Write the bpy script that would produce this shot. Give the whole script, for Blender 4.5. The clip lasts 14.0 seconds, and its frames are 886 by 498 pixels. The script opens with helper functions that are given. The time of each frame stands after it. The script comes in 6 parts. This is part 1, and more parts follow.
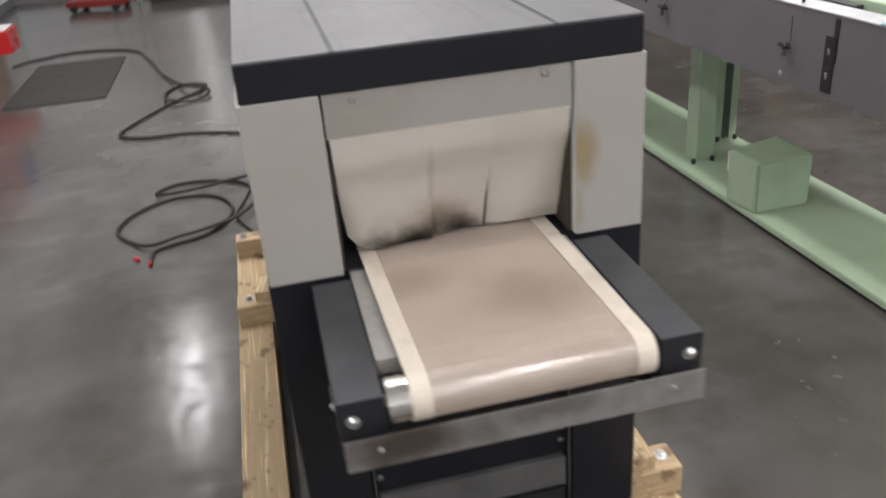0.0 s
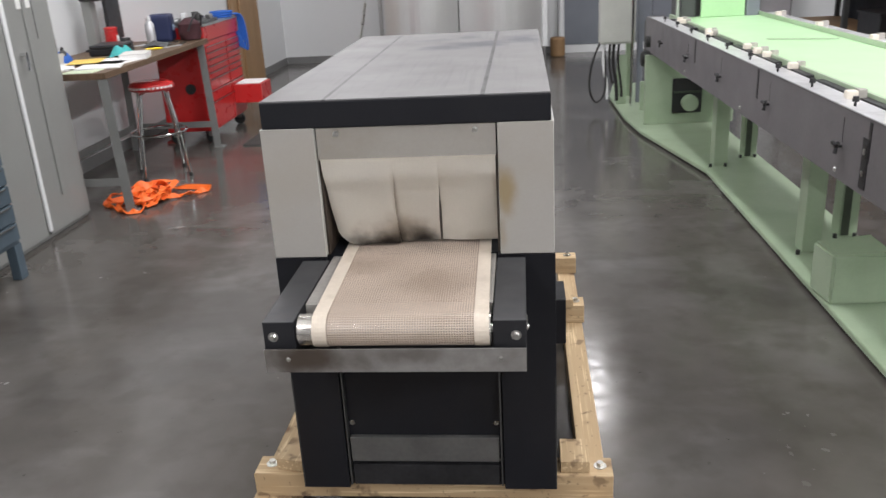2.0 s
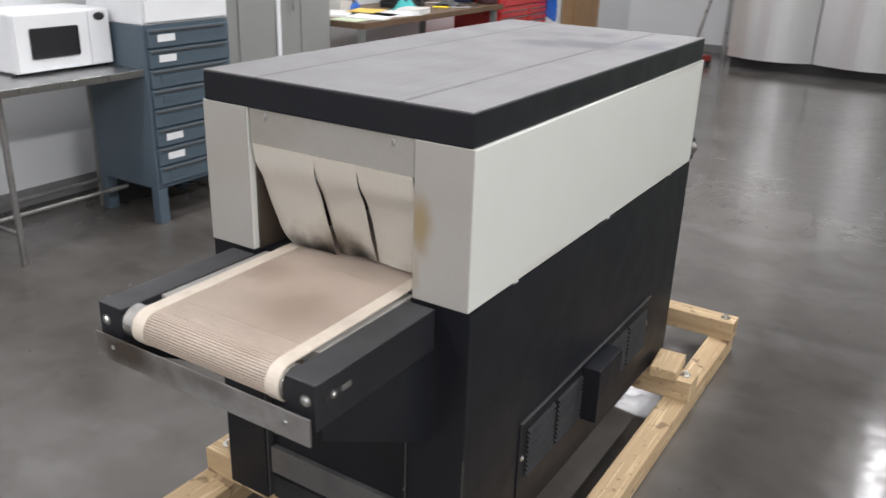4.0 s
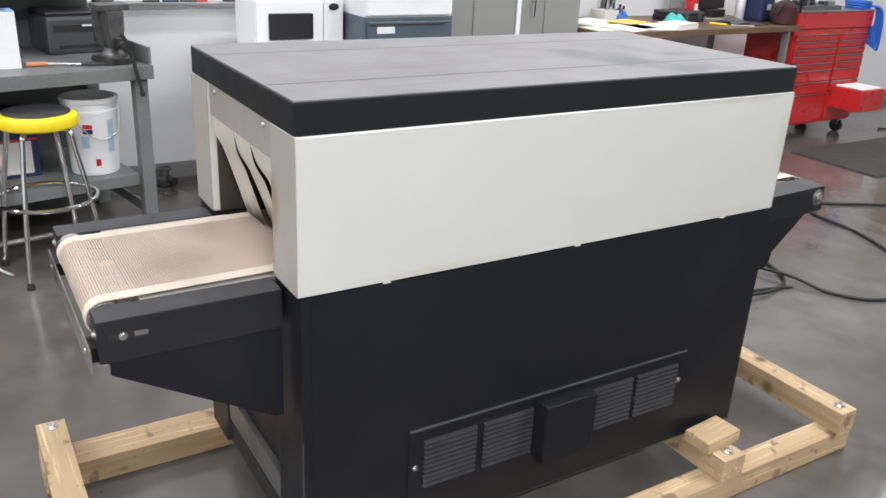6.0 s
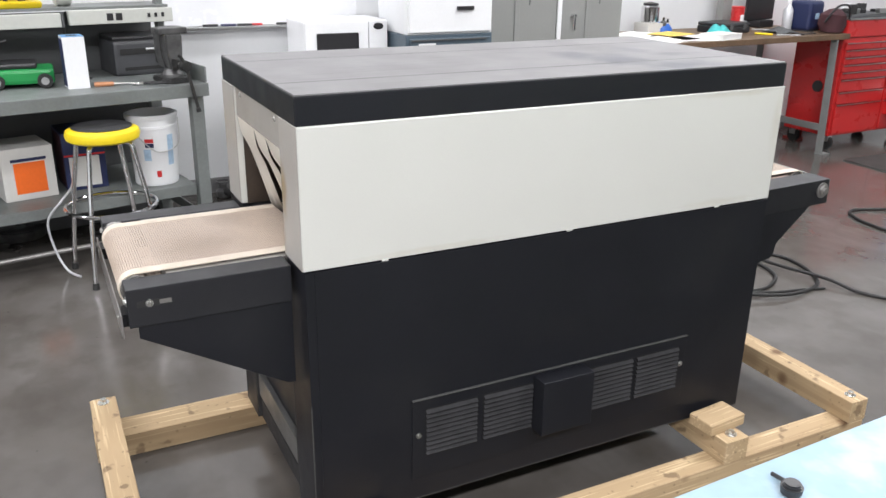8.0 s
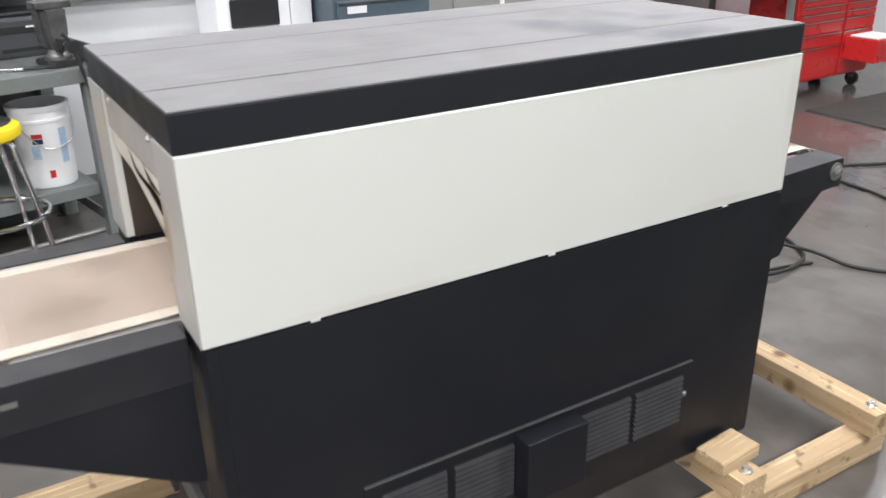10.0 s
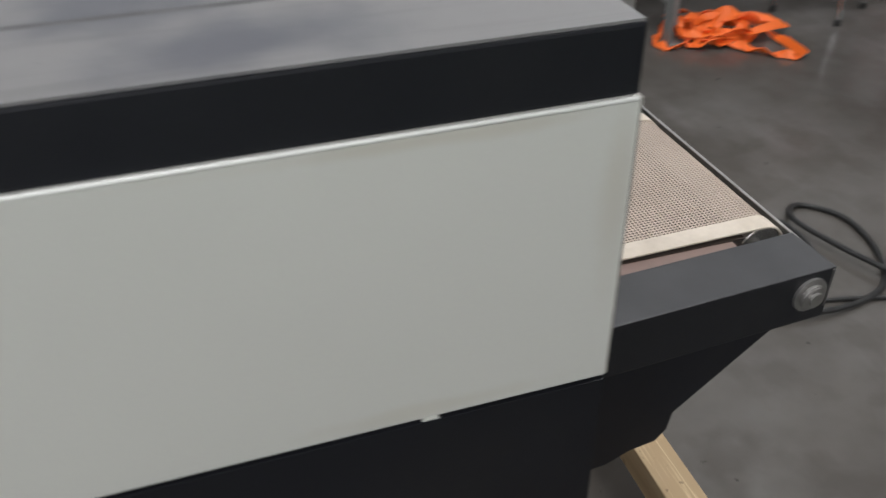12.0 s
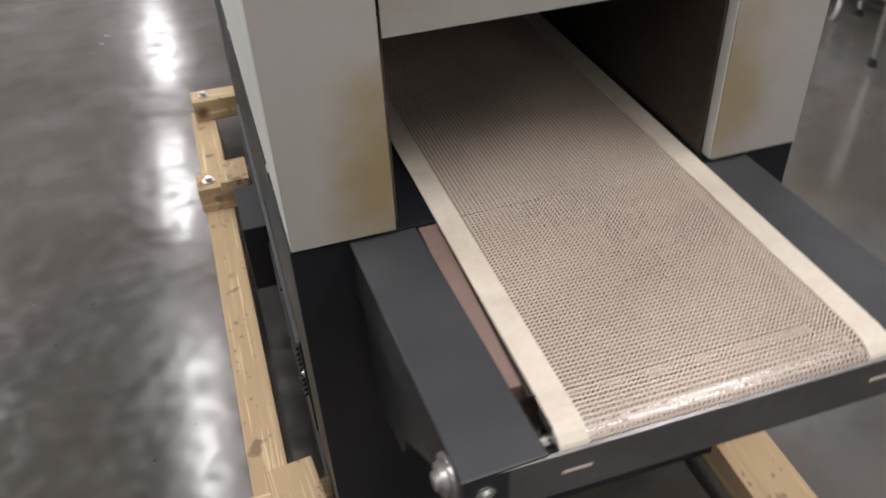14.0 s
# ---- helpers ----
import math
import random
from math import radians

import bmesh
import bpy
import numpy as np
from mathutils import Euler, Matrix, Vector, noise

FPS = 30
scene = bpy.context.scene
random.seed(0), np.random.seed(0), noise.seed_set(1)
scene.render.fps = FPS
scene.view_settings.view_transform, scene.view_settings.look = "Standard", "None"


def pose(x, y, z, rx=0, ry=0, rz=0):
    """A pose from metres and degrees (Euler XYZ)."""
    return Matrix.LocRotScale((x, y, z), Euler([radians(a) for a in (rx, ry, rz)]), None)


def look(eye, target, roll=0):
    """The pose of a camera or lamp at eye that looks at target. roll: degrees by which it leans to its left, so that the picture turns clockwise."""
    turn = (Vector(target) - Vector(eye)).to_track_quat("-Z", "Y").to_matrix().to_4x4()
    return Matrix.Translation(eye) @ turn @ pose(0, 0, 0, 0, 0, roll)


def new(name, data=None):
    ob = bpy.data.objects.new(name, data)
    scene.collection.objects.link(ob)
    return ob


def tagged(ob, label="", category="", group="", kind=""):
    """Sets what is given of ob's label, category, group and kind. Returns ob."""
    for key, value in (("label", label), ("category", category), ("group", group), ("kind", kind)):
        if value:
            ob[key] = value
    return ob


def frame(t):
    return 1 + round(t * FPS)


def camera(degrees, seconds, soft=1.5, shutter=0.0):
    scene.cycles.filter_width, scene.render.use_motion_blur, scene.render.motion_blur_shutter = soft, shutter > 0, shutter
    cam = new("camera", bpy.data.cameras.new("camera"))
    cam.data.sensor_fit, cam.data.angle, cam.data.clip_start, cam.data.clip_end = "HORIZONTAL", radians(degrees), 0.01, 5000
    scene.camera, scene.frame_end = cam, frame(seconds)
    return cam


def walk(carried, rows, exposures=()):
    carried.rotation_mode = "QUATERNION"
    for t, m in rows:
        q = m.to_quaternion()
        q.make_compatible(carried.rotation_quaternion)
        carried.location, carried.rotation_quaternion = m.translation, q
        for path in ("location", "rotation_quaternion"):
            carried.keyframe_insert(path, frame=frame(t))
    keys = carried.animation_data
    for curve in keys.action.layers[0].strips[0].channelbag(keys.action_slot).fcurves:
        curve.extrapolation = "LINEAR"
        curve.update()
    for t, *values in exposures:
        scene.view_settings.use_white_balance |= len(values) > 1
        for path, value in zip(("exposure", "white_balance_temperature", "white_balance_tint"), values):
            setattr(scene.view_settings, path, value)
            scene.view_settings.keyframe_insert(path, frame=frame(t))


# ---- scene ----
cam = camera(56.2, 14.0, shutter=0.46)
PATH = [
    (0, (-0.328, -2.217, 1.711), (0.017, -0.461, 0.817), -4.8),
    (0.1, (-0.258, -2.253, 1.719), (0.042, -0.499, 0.804), -4.4),
    (0.5, (-0.097, -2.382, 1.73), (0.035, -0.593, 0.846), -1.0),
    (1, (-0.036, -2.661, 1.727), (-0.015, -0.818, 0.952), -2.1),
    (1.5, (0.087, -2.838, 1.75), (0.035, -0.971, 1.033), -4.0),
    (2, (0.313, -2.882, 1.75), (0.113, -1.015, 1.06), -3.2),
    (2.5, (0.486, -2.828, 1.733), (0.153, -0.982, 1.038), -4.8),
    (2.7, (0.565, -2.761, 1.732), (0.163, -0.921, 1.059), -4.0),
    (4.8, (1.531, -1.724, 1.736), (0.301, -0.355, 0.952), -0.4),
    (5, (1.596, -1.62, 1.733), (0.311, -0.302, 0.95), -1.2),
    (5.5, (1.774, -1.426, 1.728), (0.257, -0.412, 0.909), 4.5),
    (6, (1.96, -1.36, 1.748), (0.386, -0.378, 1.002), 3.0),
    (6.5, (2.141, -1.397, 1.743), (0.551, -0.43, 1.009), 2.3),
    (7, (2.223, -1.326, 1.742), (0.573, -0.448, 1.031), 1.4),
    (7.5, (2.249, -1.305, 1.733), (0.579, -0.454, 1.036), 0.9),
    (7.7, (2.255, -1.303, 1.731), (0.576, -0.46, 1.034), 0.9),
    (9.8, (1.844, -1.085, 1.685), (0.229, -0.194, 0.91), -0.9),
    (10, (1.737, -1.039, 1.71), (0.161, -0.105, 0.909), -1.0),
    (10.5, (1.476, -0.795, 1.659), (-0.1, 0.105, 0.819), -2.2),
    (11, (1.321, -0.444, 1.693), (-0.241, 0.355, 0.732), -1.8),
    (11.5, (1.07, -0.019, 1.7), (-0.431, 0.748, 0.623), -0.1),
    (12, (1.032, 0.429, 1.651), (-0.532, 0.904, 0.497), -1.1),
    (12.5, (0.965, 0.863, 1.684), (-0.537, 0.814, 0.365), 0.1),
    (12.8, (0.875, 1.115, 1.646), (-0.611, 0.778, 0.354), 1.7),
    (13, (0.8, 1.239, 1.67), (-0.572, 0.672, 0.33), 1.4),
    (13.2, (0.727, 1.37, 1.662), (-0.446, 0.471, 0.309), -3.2),
    (13.5, (0.623, 1.527, 1.647), (-0.249, 0.326, 0.306), -1.9),
    (13.9, (0.474, 1.7, 1.641), (-0.006, 0.242, 0.36), -3.0),
    (14, (0.431, 1.717, 1.638), (0.006, 0.219, 0.383), -2.9),
]
walk(cam, [(t, look(e, g, r)) for t, e, g, r in PATH],
     [(0.0, -0.15, 6550, 12), (2.5, -0.08, 6550, 12), (5.0, 0.02, 6450, 12), (6.5, 0.25, 6450, 12), (7.5, 0.27, 6450, 12), (10.0, 0.33, 6450, 12), (10.6, 0.05, 6450, 10),
      (11.5, -0.45, 6450, 9), (12.5, -0.7, 6550, 12), (13.0, -0.52, 6650, 14), (14.0, -0.36, 6650, 13)])

# ---- world and lamps ----
world = bpy.data.worlds.new("world")
world.use_nodes = True
world.node_tree.nodes["Background"].inputs[0].default_value = (0.6, 0.65, 0.7, 1)
world.node_tree.nodes["Background"].inputs[1].default_value = 0.05
scene.world = world

CEIL = 5.2
# (0.2, 2.2) is an added fill lamp over the tunnel's back end
# x = 4.8 row: unseen, set for the stronger light from that side
LAMP_ROWS = {(-2.0, -6.5): 142, (-2.0, -2.2): 74, (-2.0, 3.2): 88, (-2.0, 7.9): 58, (1.3, -13.3): 105, (1.3, -8.7): 80, (1.3, -4.4): 70,
             (0.2, 2.2): 145, (1.3, 8.3): 44, (4.8, -6.5): 420, (4.8, -1.0): 345, (4.8, 5.0): 165}     # place of each strip light and its watts
for (lx, ly), watts in LAMP_ROWS.items():
    data = bpy.data.lights.new("tube_light", "AREA")
    data.shape, data.size, data.size_y, data.energy = "RECTANGLE", 0.3, 2.6, watts
    data.color = (0.99, 0.99, 1.0)
    lamp = new("tube_light", data)
    lamp.matrix_world = pose(lx, ly, CEIL - 0.42)


# ---- materials ----
def material(name, colour, rough=0.5, metal=0.0, vary=0.12, scale=6.0, fine=60.0, bump=0.05, stain=None, stain_amount=0.0,
             stain_scale=2.5, stretch=(1, 1, 1), gloss=0.5, coat=0.0, rough_vary=0.12, per_object=0.0):
    """A painted or raw surface: two scales of tone, an optional stain colour, uneven gloss, fine relief."""
    m = bpy.data.materials.new(name)
    m.use_nodes = True
    nt = m.node_tree
    b = nt.nodes["Principled BSDF"]
    b.inputs["Metallic"].default_value = metal
    b.inputs["Specular IOR Level"].default_value = gloss
    b.inputs["Coat Weight"].default_value = coat
    b.inputs["Coat Roughness"].default_value = 0.12
    tc = nt.nodes.new("ShaderNodeTexCoord")
    mp = nt.nodes.new("ShaderNodeMapping")
    mp.inputs["Scale"].default_value = stretch
    nt.links.new(tc.outputs["Object"], mp.inputs["Vector"])

    def tex(s, detail=4.0):
        n = nt.nodes.new("ShaderNodeTexNoise")
        n.inputs["Scale"].default_value, n.inputs["Detail"].default_value = s, detail
        nt.links.new(mp.outputs["Vector"], n.inputs["Vector"])
        return n.outputs["Fac"]

    def mth(op, a, c, clamp=False):
        n = nt.nodes.new("ShaderNodeMath")
        n.operation, n.use_clamp = op, clamp
        for i, v in enumerate((a, c)):
            if isinstance(v, (int, float)):
                n.inputs[i].default_value = v
            else:
                nt.links.new(v, n.inputs[i])
        return n.outputs[0]

    big, small = tex(scale), tex(fine, 6.0)
    tone = mth("ADD", mth("MULTIPLY", mth("SUBTRACT", big, 0.5), 2.4 * vary), mth("MULTIPLY", mth("SUBTRACT", small, 0.5), 1.6 * vary))
    tone = mth("ADD", tone, 1.0)
    if per_object:
        oi = nt.nodes.new("ShaderNodeObjectInfo")
        tone = mth("ADD", tone, mth("MULTIPLY", mth("SUBTRACT", oi.outputs["Random"], 0.5), per_object))
    mix = nt.nodes.new("ShaderNodeMix")
    mix.data_type, mix.blend_type = "RGBA", "MULTIPLY"
    mix.inputs[0].default_value = 1.0
    mix.inputs[6].default_value = (*colour, 1)
    comb = nt.nodes.new("ShaderNodeCombineColor")
    for i in range(3):
        nt.links.new(tone, comb.inputs[i])
    nt.links.new(comb.outputs[0], mix.inputs[7])
    out = mix.outputs[2]
    if stain:
        ramp = nt.nodes.new("ShaderNodeMapRange")
        ramp.inputs[1].default_value, ramp.inputs[2].default_value = 0.5, 0.72
        ramp.inputs[4].default_value = stain_amount
        nt.links.new(tex(stain_scale, 5.0), ramp.inputs[0])
        m2 = nt.nodes.new("ShaderNodeMix")
        m2.data_type = "RGBA"
        nt.links.new(ramp.outputs[0], m2.inputs[0])
        nt.links.new(out, m2.inputs[6])
        m2.inputs[7].default_value = (*stain, 1)
        out = m2.outputs[2]
    nt.links.new(out, b.inputs["Base Color"])
    r = mth("ADD", rough, mth("MULTIPLY", mth("SUBTRACT", tex(scale * 2.3), 0.5), 2.0 * rough_vary), True)
    nt.links.new(r, b.inputs["Roughness"])
    if bump:
        bp = nt.nodes.new("ShaderNodeBump")
        bp.inputs["Strength"].default_value, bp.inputs["Distance"].default_value = bump, 0.003
        nt.links.new(small, bp.inputs["Height"])
        nt.links.new(bp.outputs[0], b.inputs["Normal"])
    return m



def knots(m):
    """Dark knots and handling marks over a timber's grain, set differently in each piece."""
    nt = m.node_tree
    b = nt.nodes["Principled BSDF"]
    src = b.inputs["Base Color"].links[0].from_socket
    tc, oi = nt.nodes.new("ShaderNodeTexCoord"), nt.nodes.new("ShaderNodeObjectInfo")
    off = nt.nodes.new("ShaderNodeVectorMath")
    off.operation = "MULTIPLY_ADD"
    off.inputs[1].default_value = (7.0, 3.0, 5.0)
    nt.links.new(oi.outputs["Random"], off.inputs[0])
    nt.links.new(tc.outputs["Object"], off.inputs[2])
    along = nt.nodes.new("ShaderNodeMapping")
    along.inputs["Scale"].default_value = (0.035, 1.0, 1.0)
    nt.links.new(off.outputs[0], along.inputs["Vector"])
    for kind, size, low, high, colour, amount in (("grain", 42.0, 0.52, 0.68, (0.46, 0.31, 0.16), 0.3), ("grain", 90.0, 0.58, 0.7, (0.22, 0.13, 0.065), 0.6), ("ShaderNodeTexNoise", 5.0, 0.58, 0.75, (0.42, 0.3, 0.17), 0.35), ("ShaderNodeTexVoronoi", 5.6, 0.07, 0.19, (0.11, 0.055, 0.026), 0.9), ("ShaderNodeTexNoise", 14.0, 0.37, 0.31, (0.12, 0.075, 0.045), 0.65), ("ShaderNodeTexNoise", 48.0, 0.33, 0.29, (0.09, 0.06, 0.04), 0.5), ("grain", 17.0, 0.38, 0.31, (0.27, 0.18, 0.1), 0.35)):
        tex = nt.nodes.new("ShaderNodeTexNoise" if kind == "grain" else kind)
        tex.inputs["Scale"].default_value = size
        nt.links.new((along if kind == "grain" else off).outputs[0], tex.inputs["Vector"])
        rg = nt.nodes.new("ShaderNodeMapRange")
        rg.inputs[1].default_value, rg.inputs[2].default_value = low, high
        rg.inputs[3].default_value, rg.inputs[4].default_value = (amount, 0.0) if high > low else (0.0, amount)
        nt.links.new(tex.outputs["Distance" if "Voronoi" in kind else "Fac"], rg.inputs[0])
        mix = nt.nodes.new("ShaderNodeMix")
        mix.data_type = "RGBA"
        nt.links.new(rg.outputs[0], mix.inputs[0])
        nt.links.new(src, mix.inputs[6])
        mix.inputs[7].default_value = (*colour, 1)
        src = mix.outputs[2]
    nt.links.new(src, b.inputs["Base Color"])


def lit_tops(m, colour, amount):
    """Paints the faces that look upwards paler, as if lit from above, in uneven patches."""
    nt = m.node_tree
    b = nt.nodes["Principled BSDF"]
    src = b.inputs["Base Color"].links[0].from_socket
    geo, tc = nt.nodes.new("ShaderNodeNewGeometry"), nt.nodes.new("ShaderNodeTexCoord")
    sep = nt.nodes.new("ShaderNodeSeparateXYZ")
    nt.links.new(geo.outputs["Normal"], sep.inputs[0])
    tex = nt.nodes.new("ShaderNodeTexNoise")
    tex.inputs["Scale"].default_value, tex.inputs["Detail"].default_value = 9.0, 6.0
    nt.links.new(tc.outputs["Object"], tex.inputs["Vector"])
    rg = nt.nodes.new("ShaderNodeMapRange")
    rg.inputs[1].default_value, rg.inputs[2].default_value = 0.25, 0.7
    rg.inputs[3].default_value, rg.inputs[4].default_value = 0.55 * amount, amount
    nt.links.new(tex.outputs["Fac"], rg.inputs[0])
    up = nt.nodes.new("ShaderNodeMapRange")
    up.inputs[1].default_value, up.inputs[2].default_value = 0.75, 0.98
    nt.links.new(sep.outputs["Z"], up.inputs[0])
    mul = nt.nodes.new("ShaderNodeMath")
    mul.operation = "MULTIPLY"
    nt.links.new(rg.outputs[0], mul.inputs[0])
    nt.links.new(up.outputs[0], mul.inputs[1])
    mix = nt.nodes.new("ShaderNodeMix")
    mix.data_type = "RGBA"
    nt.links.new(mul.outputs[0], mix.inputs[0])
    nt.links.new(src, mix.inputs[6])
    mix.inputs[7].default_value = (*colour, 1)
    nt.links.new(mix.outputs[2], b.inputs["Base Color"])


def scratched(m, colour, amount, turn=8):
    """Fine wiping streaks and scuffs along a sheet, and small specks."""
    nt = m.node_tree
    b = nt.nodes["Principled BSDF"]
    src = b.inputs["Base Color"].links[0].from_socket
    tc = nt.nodes.new("ShaderNodeTexCoord")
    for angle, stretch, size, low, high, k in ((turn, (14, 0.7, 1), 4.0, 0.54, 0.72, 1.0), (turn + 70, (10, 0.8, 1), 3.0, 0.6, 0.74, 0.7), (0, (1, 1, 1), 55.0, 0.69, 0.74, 1.2)):
        mp = nt.nodes.new("ShaderNodeMapping")
        mp.inputs["Rotation"].default_value = (0, 0, math.radians(angle))
        mp.inputs["Scale"].default_value = stretch
        nt.links.new(tc.outputs["Object"], mp.inputs["Vector"])
        tex = nt.nodes.new("ShaderNodeTexNoise")
        tex.inputs["Scale"].default_value, tex.inputs["Detail"].default_value = size, 5.0
        nt.links.new(mp.outputs[0], tex.inputs["Vector"])
        rg = nt.nodes.new("ShaderNodeMapRange")
        rg.inputs[1].default_value, rg.inputs[2].default_value, rg.inputs[4].default_value = low, high, amount * k
        nt.links.new(tex.outputs["Fac"], rg.inputs[0])
        mix = nt.nodes.new("ShaderNodeMix")
        mix.data_type = "RGBA"
        nt.links.new(rg.outputs[0], mix.inputs[0])
        nt.links.new(src, mix.inputs[6])
        mix.inputs[7].default_value = (*colour, 1)
        src = mix.outputs[2]
    nt.links.new(src, b.inputs["Base Color"])


def concrete(m):
    """Cloudy pale patches, whitish drag marks, dark drips and fine trowel waves on the polished slab."""
    nt = m.node_tree
    b = nt.nodes["Principled BSDF"]
    src = b.inputs["Base Color"].links[0].from_socket
    tc = nt.nodes.new("ShaderNodeTexCoord")
    for turn, stretch, size, low, high, colour, amount in ((20, (1, 1, 1), 1.7, 0.48, 0.72, (0.19, 0.183, 0.177), 0.45), (64, (0.35, 1, 1), 3.4, 0.53, 0.72, (0.22, 0.213, 0.206), 0.3),
                                                           (-28, (0.06, 1, 1), 11.0, 0.72, 0.8, (0.24, 0.24, 0.24), 0.15), (0, (1, 1, 1), 21.0, 0.71, 0.75, (0.03, 0.028, 0.026), 0.7),
                                                           (0, (1, 1, 1), 4.5, 0.5, 0.64, (0.066, 0.058, 0.05), 0.4), (0, (1, 1, 1), 0.33, 0.45, 0.7, (0.075, 0.068, 0.061), 0.5)):
        mp = nt.nodes.new("ShaderNodeMapping")
        mp.inputs["Rotation"].default_value = (0, 0, math.radians(turn))
        mp.inputs["Scale"].default_value = stretch
        nt.links.new(tc.outputs["Object"], mp.inputs["Vector"])
        tex = nt.nodes.new("ShaderNodeTexNoise")
        tex.inputs["Scale"].default_value, tex.inputs["Detail"].default_value = size, 6.0
        nt.links.new(mp.outputs[0], tex.inputs["Vector"])
        rg = nt.nodes.new("ShaderNodeMapRange")
        rg.inputs[1].default_value, rg.inputs[2].default_value, rg.inputs[4].default_value = low, high, amount
        nt.links.new(tex.outputs["Fac"], rg.inputs[0])
        mix = nt.nodes.new("ShaderNodeMix")
        mix.data_type = "RGBA"
        nt.links.new(rg.outputs[0], mix.inputs[0])
        nt.links.new(src, mix.inputs[6])
        mix.inputs[7].default_value = (*colour, 1)
        src = mix.outputs[2]
    nt.links.new(src, b.inputs["Base Color"])
    # the trowelled surface is not quite flat
    height = None
    for kind, size, gain in (("ShaderNodeTexNoise", 5.0, 1.0), ("ShaderNodeTexNoise", 15.0, 0.3)):
        wave = nt.nodes.new(kind)
        wave.inputs["Scale"].default_value, wave.inputs["Detail"].default_value = size, 1.5
        nt.links.new(tc.outputs["Object"], wave.inputs["Vector"])
        ad = nt.nodes.new("ShaderNodeMath")
        ad.operation = "MULTIPLY_ADD"
        ad.inputs[1].default_value = gain
        nt.links.new(wave.outputs["Fac"], ad.inputs[0])
        if height is not None:
            nt.links.new(height, ad.inputs[2])
        else:
            ad.inputs[2].default_value = 0.0
        height = ad.outputs[0]
    bp = nt.nodes.new("ShaderNodeBump")
    bp.inputs["Strength"].default_value, bp.inputs["Distance"].default_value = 0.24, 0.006
    nt.links.new(height, bp.inputs["Height"])
    nt.links.new(bp.outputs[0], b.inputs["Normal"])
    # scuffed film: some patches are duller than others
    rsrc = b.inputs["Roughness"].links[0].from_socket
    film = nt.nodes.new("ShaderNodeTexNoise")
    film.inputs["Scale"].default_value, film.inputs["Detail"].default_value = 16.0, 6.0
    nt.links.new(tc.outputs["Object"], film.inputs["Vector"])
    fr = nt.nodes.new("ShaderNodeMapRange")
    fr.inputs[1].default_value, fr.inputs[2].default_value, fr.inputs[4].default_value = 0.42, 0.7, 0.12
    nt.links.new(film.outputs["Fac"], fr.inputs[0])
    ra = nt.nodes.new("ShaderNodeMath")
    ra.operation = "ADD"
    nt.links.new(rsrc, ra.inputs[0])
    nt.links.new(fr.outputs[0], ra.inputs[1])
    nt.links.new(ra.outputs[0], b.inputs["Roughness"])


M = {}
M["floor"] = material("polished_concrete", (0.101, 0.0925, 0.084), 0.13, vary=0.2, scale=0.5, fine=7.0, bump=0.03, stain=(0.062, 0.059, 0.057),
                      stain_amount=0.75, stain_scale=0.7, gloss=0.52, rough_vary=0.1)
concrete(M["floor"])
M["wall"] = material("painted_wall", (0.72, 0.73, 0.74), 0.7, vary=0.03, scale=0.8, fine=30, bump=0.02)
M["base_trim"] = material("grey_trim", (0.2, 0.2, 0.2), 0.6, vary=0.1)
M["ceiling"] = material("ceiling_sheet", (0.6, 0.6, 0.6), 0.8, vary=0.05, scale=0.5)
M["charcoal"] = material("charcoal_powder_coat", (0.0101, 0.0108, 0.0141), 0.42, vary=0.2, scale=5, fine=160, bump=0.03, stain=(0.022, 0.022, 0.023), stain_amount=0.3, stain_scale=4, gloss=0.28)
M["charcoal_arm"] = material("lit_top_charcoal_coat", (0.013, 0.0135, 0.0165), 0.5, vary=0.2, scale=6, fine=120, bump=0.03, stain=(0.024, 0.024, 0.026), stain_amount=0.35, stain_scale=8, gloss=0.38)
# light from above is painted on the arms' upper faces
lit_tops(M["charcoal_arm"], (0.066, 0.066, 0.07), 0.72)
# the lid's pale tone holds dust and a painted ceiling reflection
M["lid_top"] = material("lit_dusty_charcoal_sheet", (0.195, 0.191, 0.193), 0.44, vary=0.06, scale=2.2, fine=40, bump=0.02, stain=(0.15, 0.145, 0.145), stain_amount=0.5, stain_scale=3.6)
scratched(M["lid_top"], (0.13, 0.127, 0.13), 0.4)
M["cream"] = material("cream_enamel", (0.58, 0.585, 0.55), 0.42, vary=0.03, scale=3, fine=200, bump=0.02)
# cream enamel toned down for the dimmer ends, plus heat stains
M["cream_end"] = material("shaded_heat_stained_enamel", (0.35, 0.335, 0.31), 0.42, vary=0.05, scale=3, fine=160, bump=0.02, stain=(0.31, 0.275, 0.22), stain_amount=0.4, stain_scale=3.2)
M["cream_gloss"] = material("bright_highlight_cream", (0.72, 0.73, 0.7), 0.16, vary=0.05, scale=5, gloss=0.8)
M["curtain"] = material("heat_curtain_cloth", (0.95, 0.9, 0.81), 0.8, vary=0.05, scale=9, fine=220, bump=0.12)
M["belt"] = material("mesh_belt_strand", (0.53, 0.435, 0.36), 0.33, vary=0.16, scale=7, fine=90, bump=0.0)
M["band"] = material("belt_edge_band", (0.64, 0.565, 0.475), 0.55, vary=0.12, scale=9, fine=120, bump=0.05, stain=(0.4, 0.33, 0.25), stain_amount=0.4, stain_scale=14)
M["bed"] = material("slider_bed", (0.2, 0.135, 0.115), 0.5, vary=0.2, scale=8)
M["dark"] = material("shaded_interior", (0.035, 0.03, 0.027), 0.8, vary=0.2)
M["steel"] = material("brushed_steel", (0.5, 0.5, 0.5), 0.32, 1.0, vary=0.12, scale=5, fine=70, stretch=(1, 12, 1), bump=0.03)
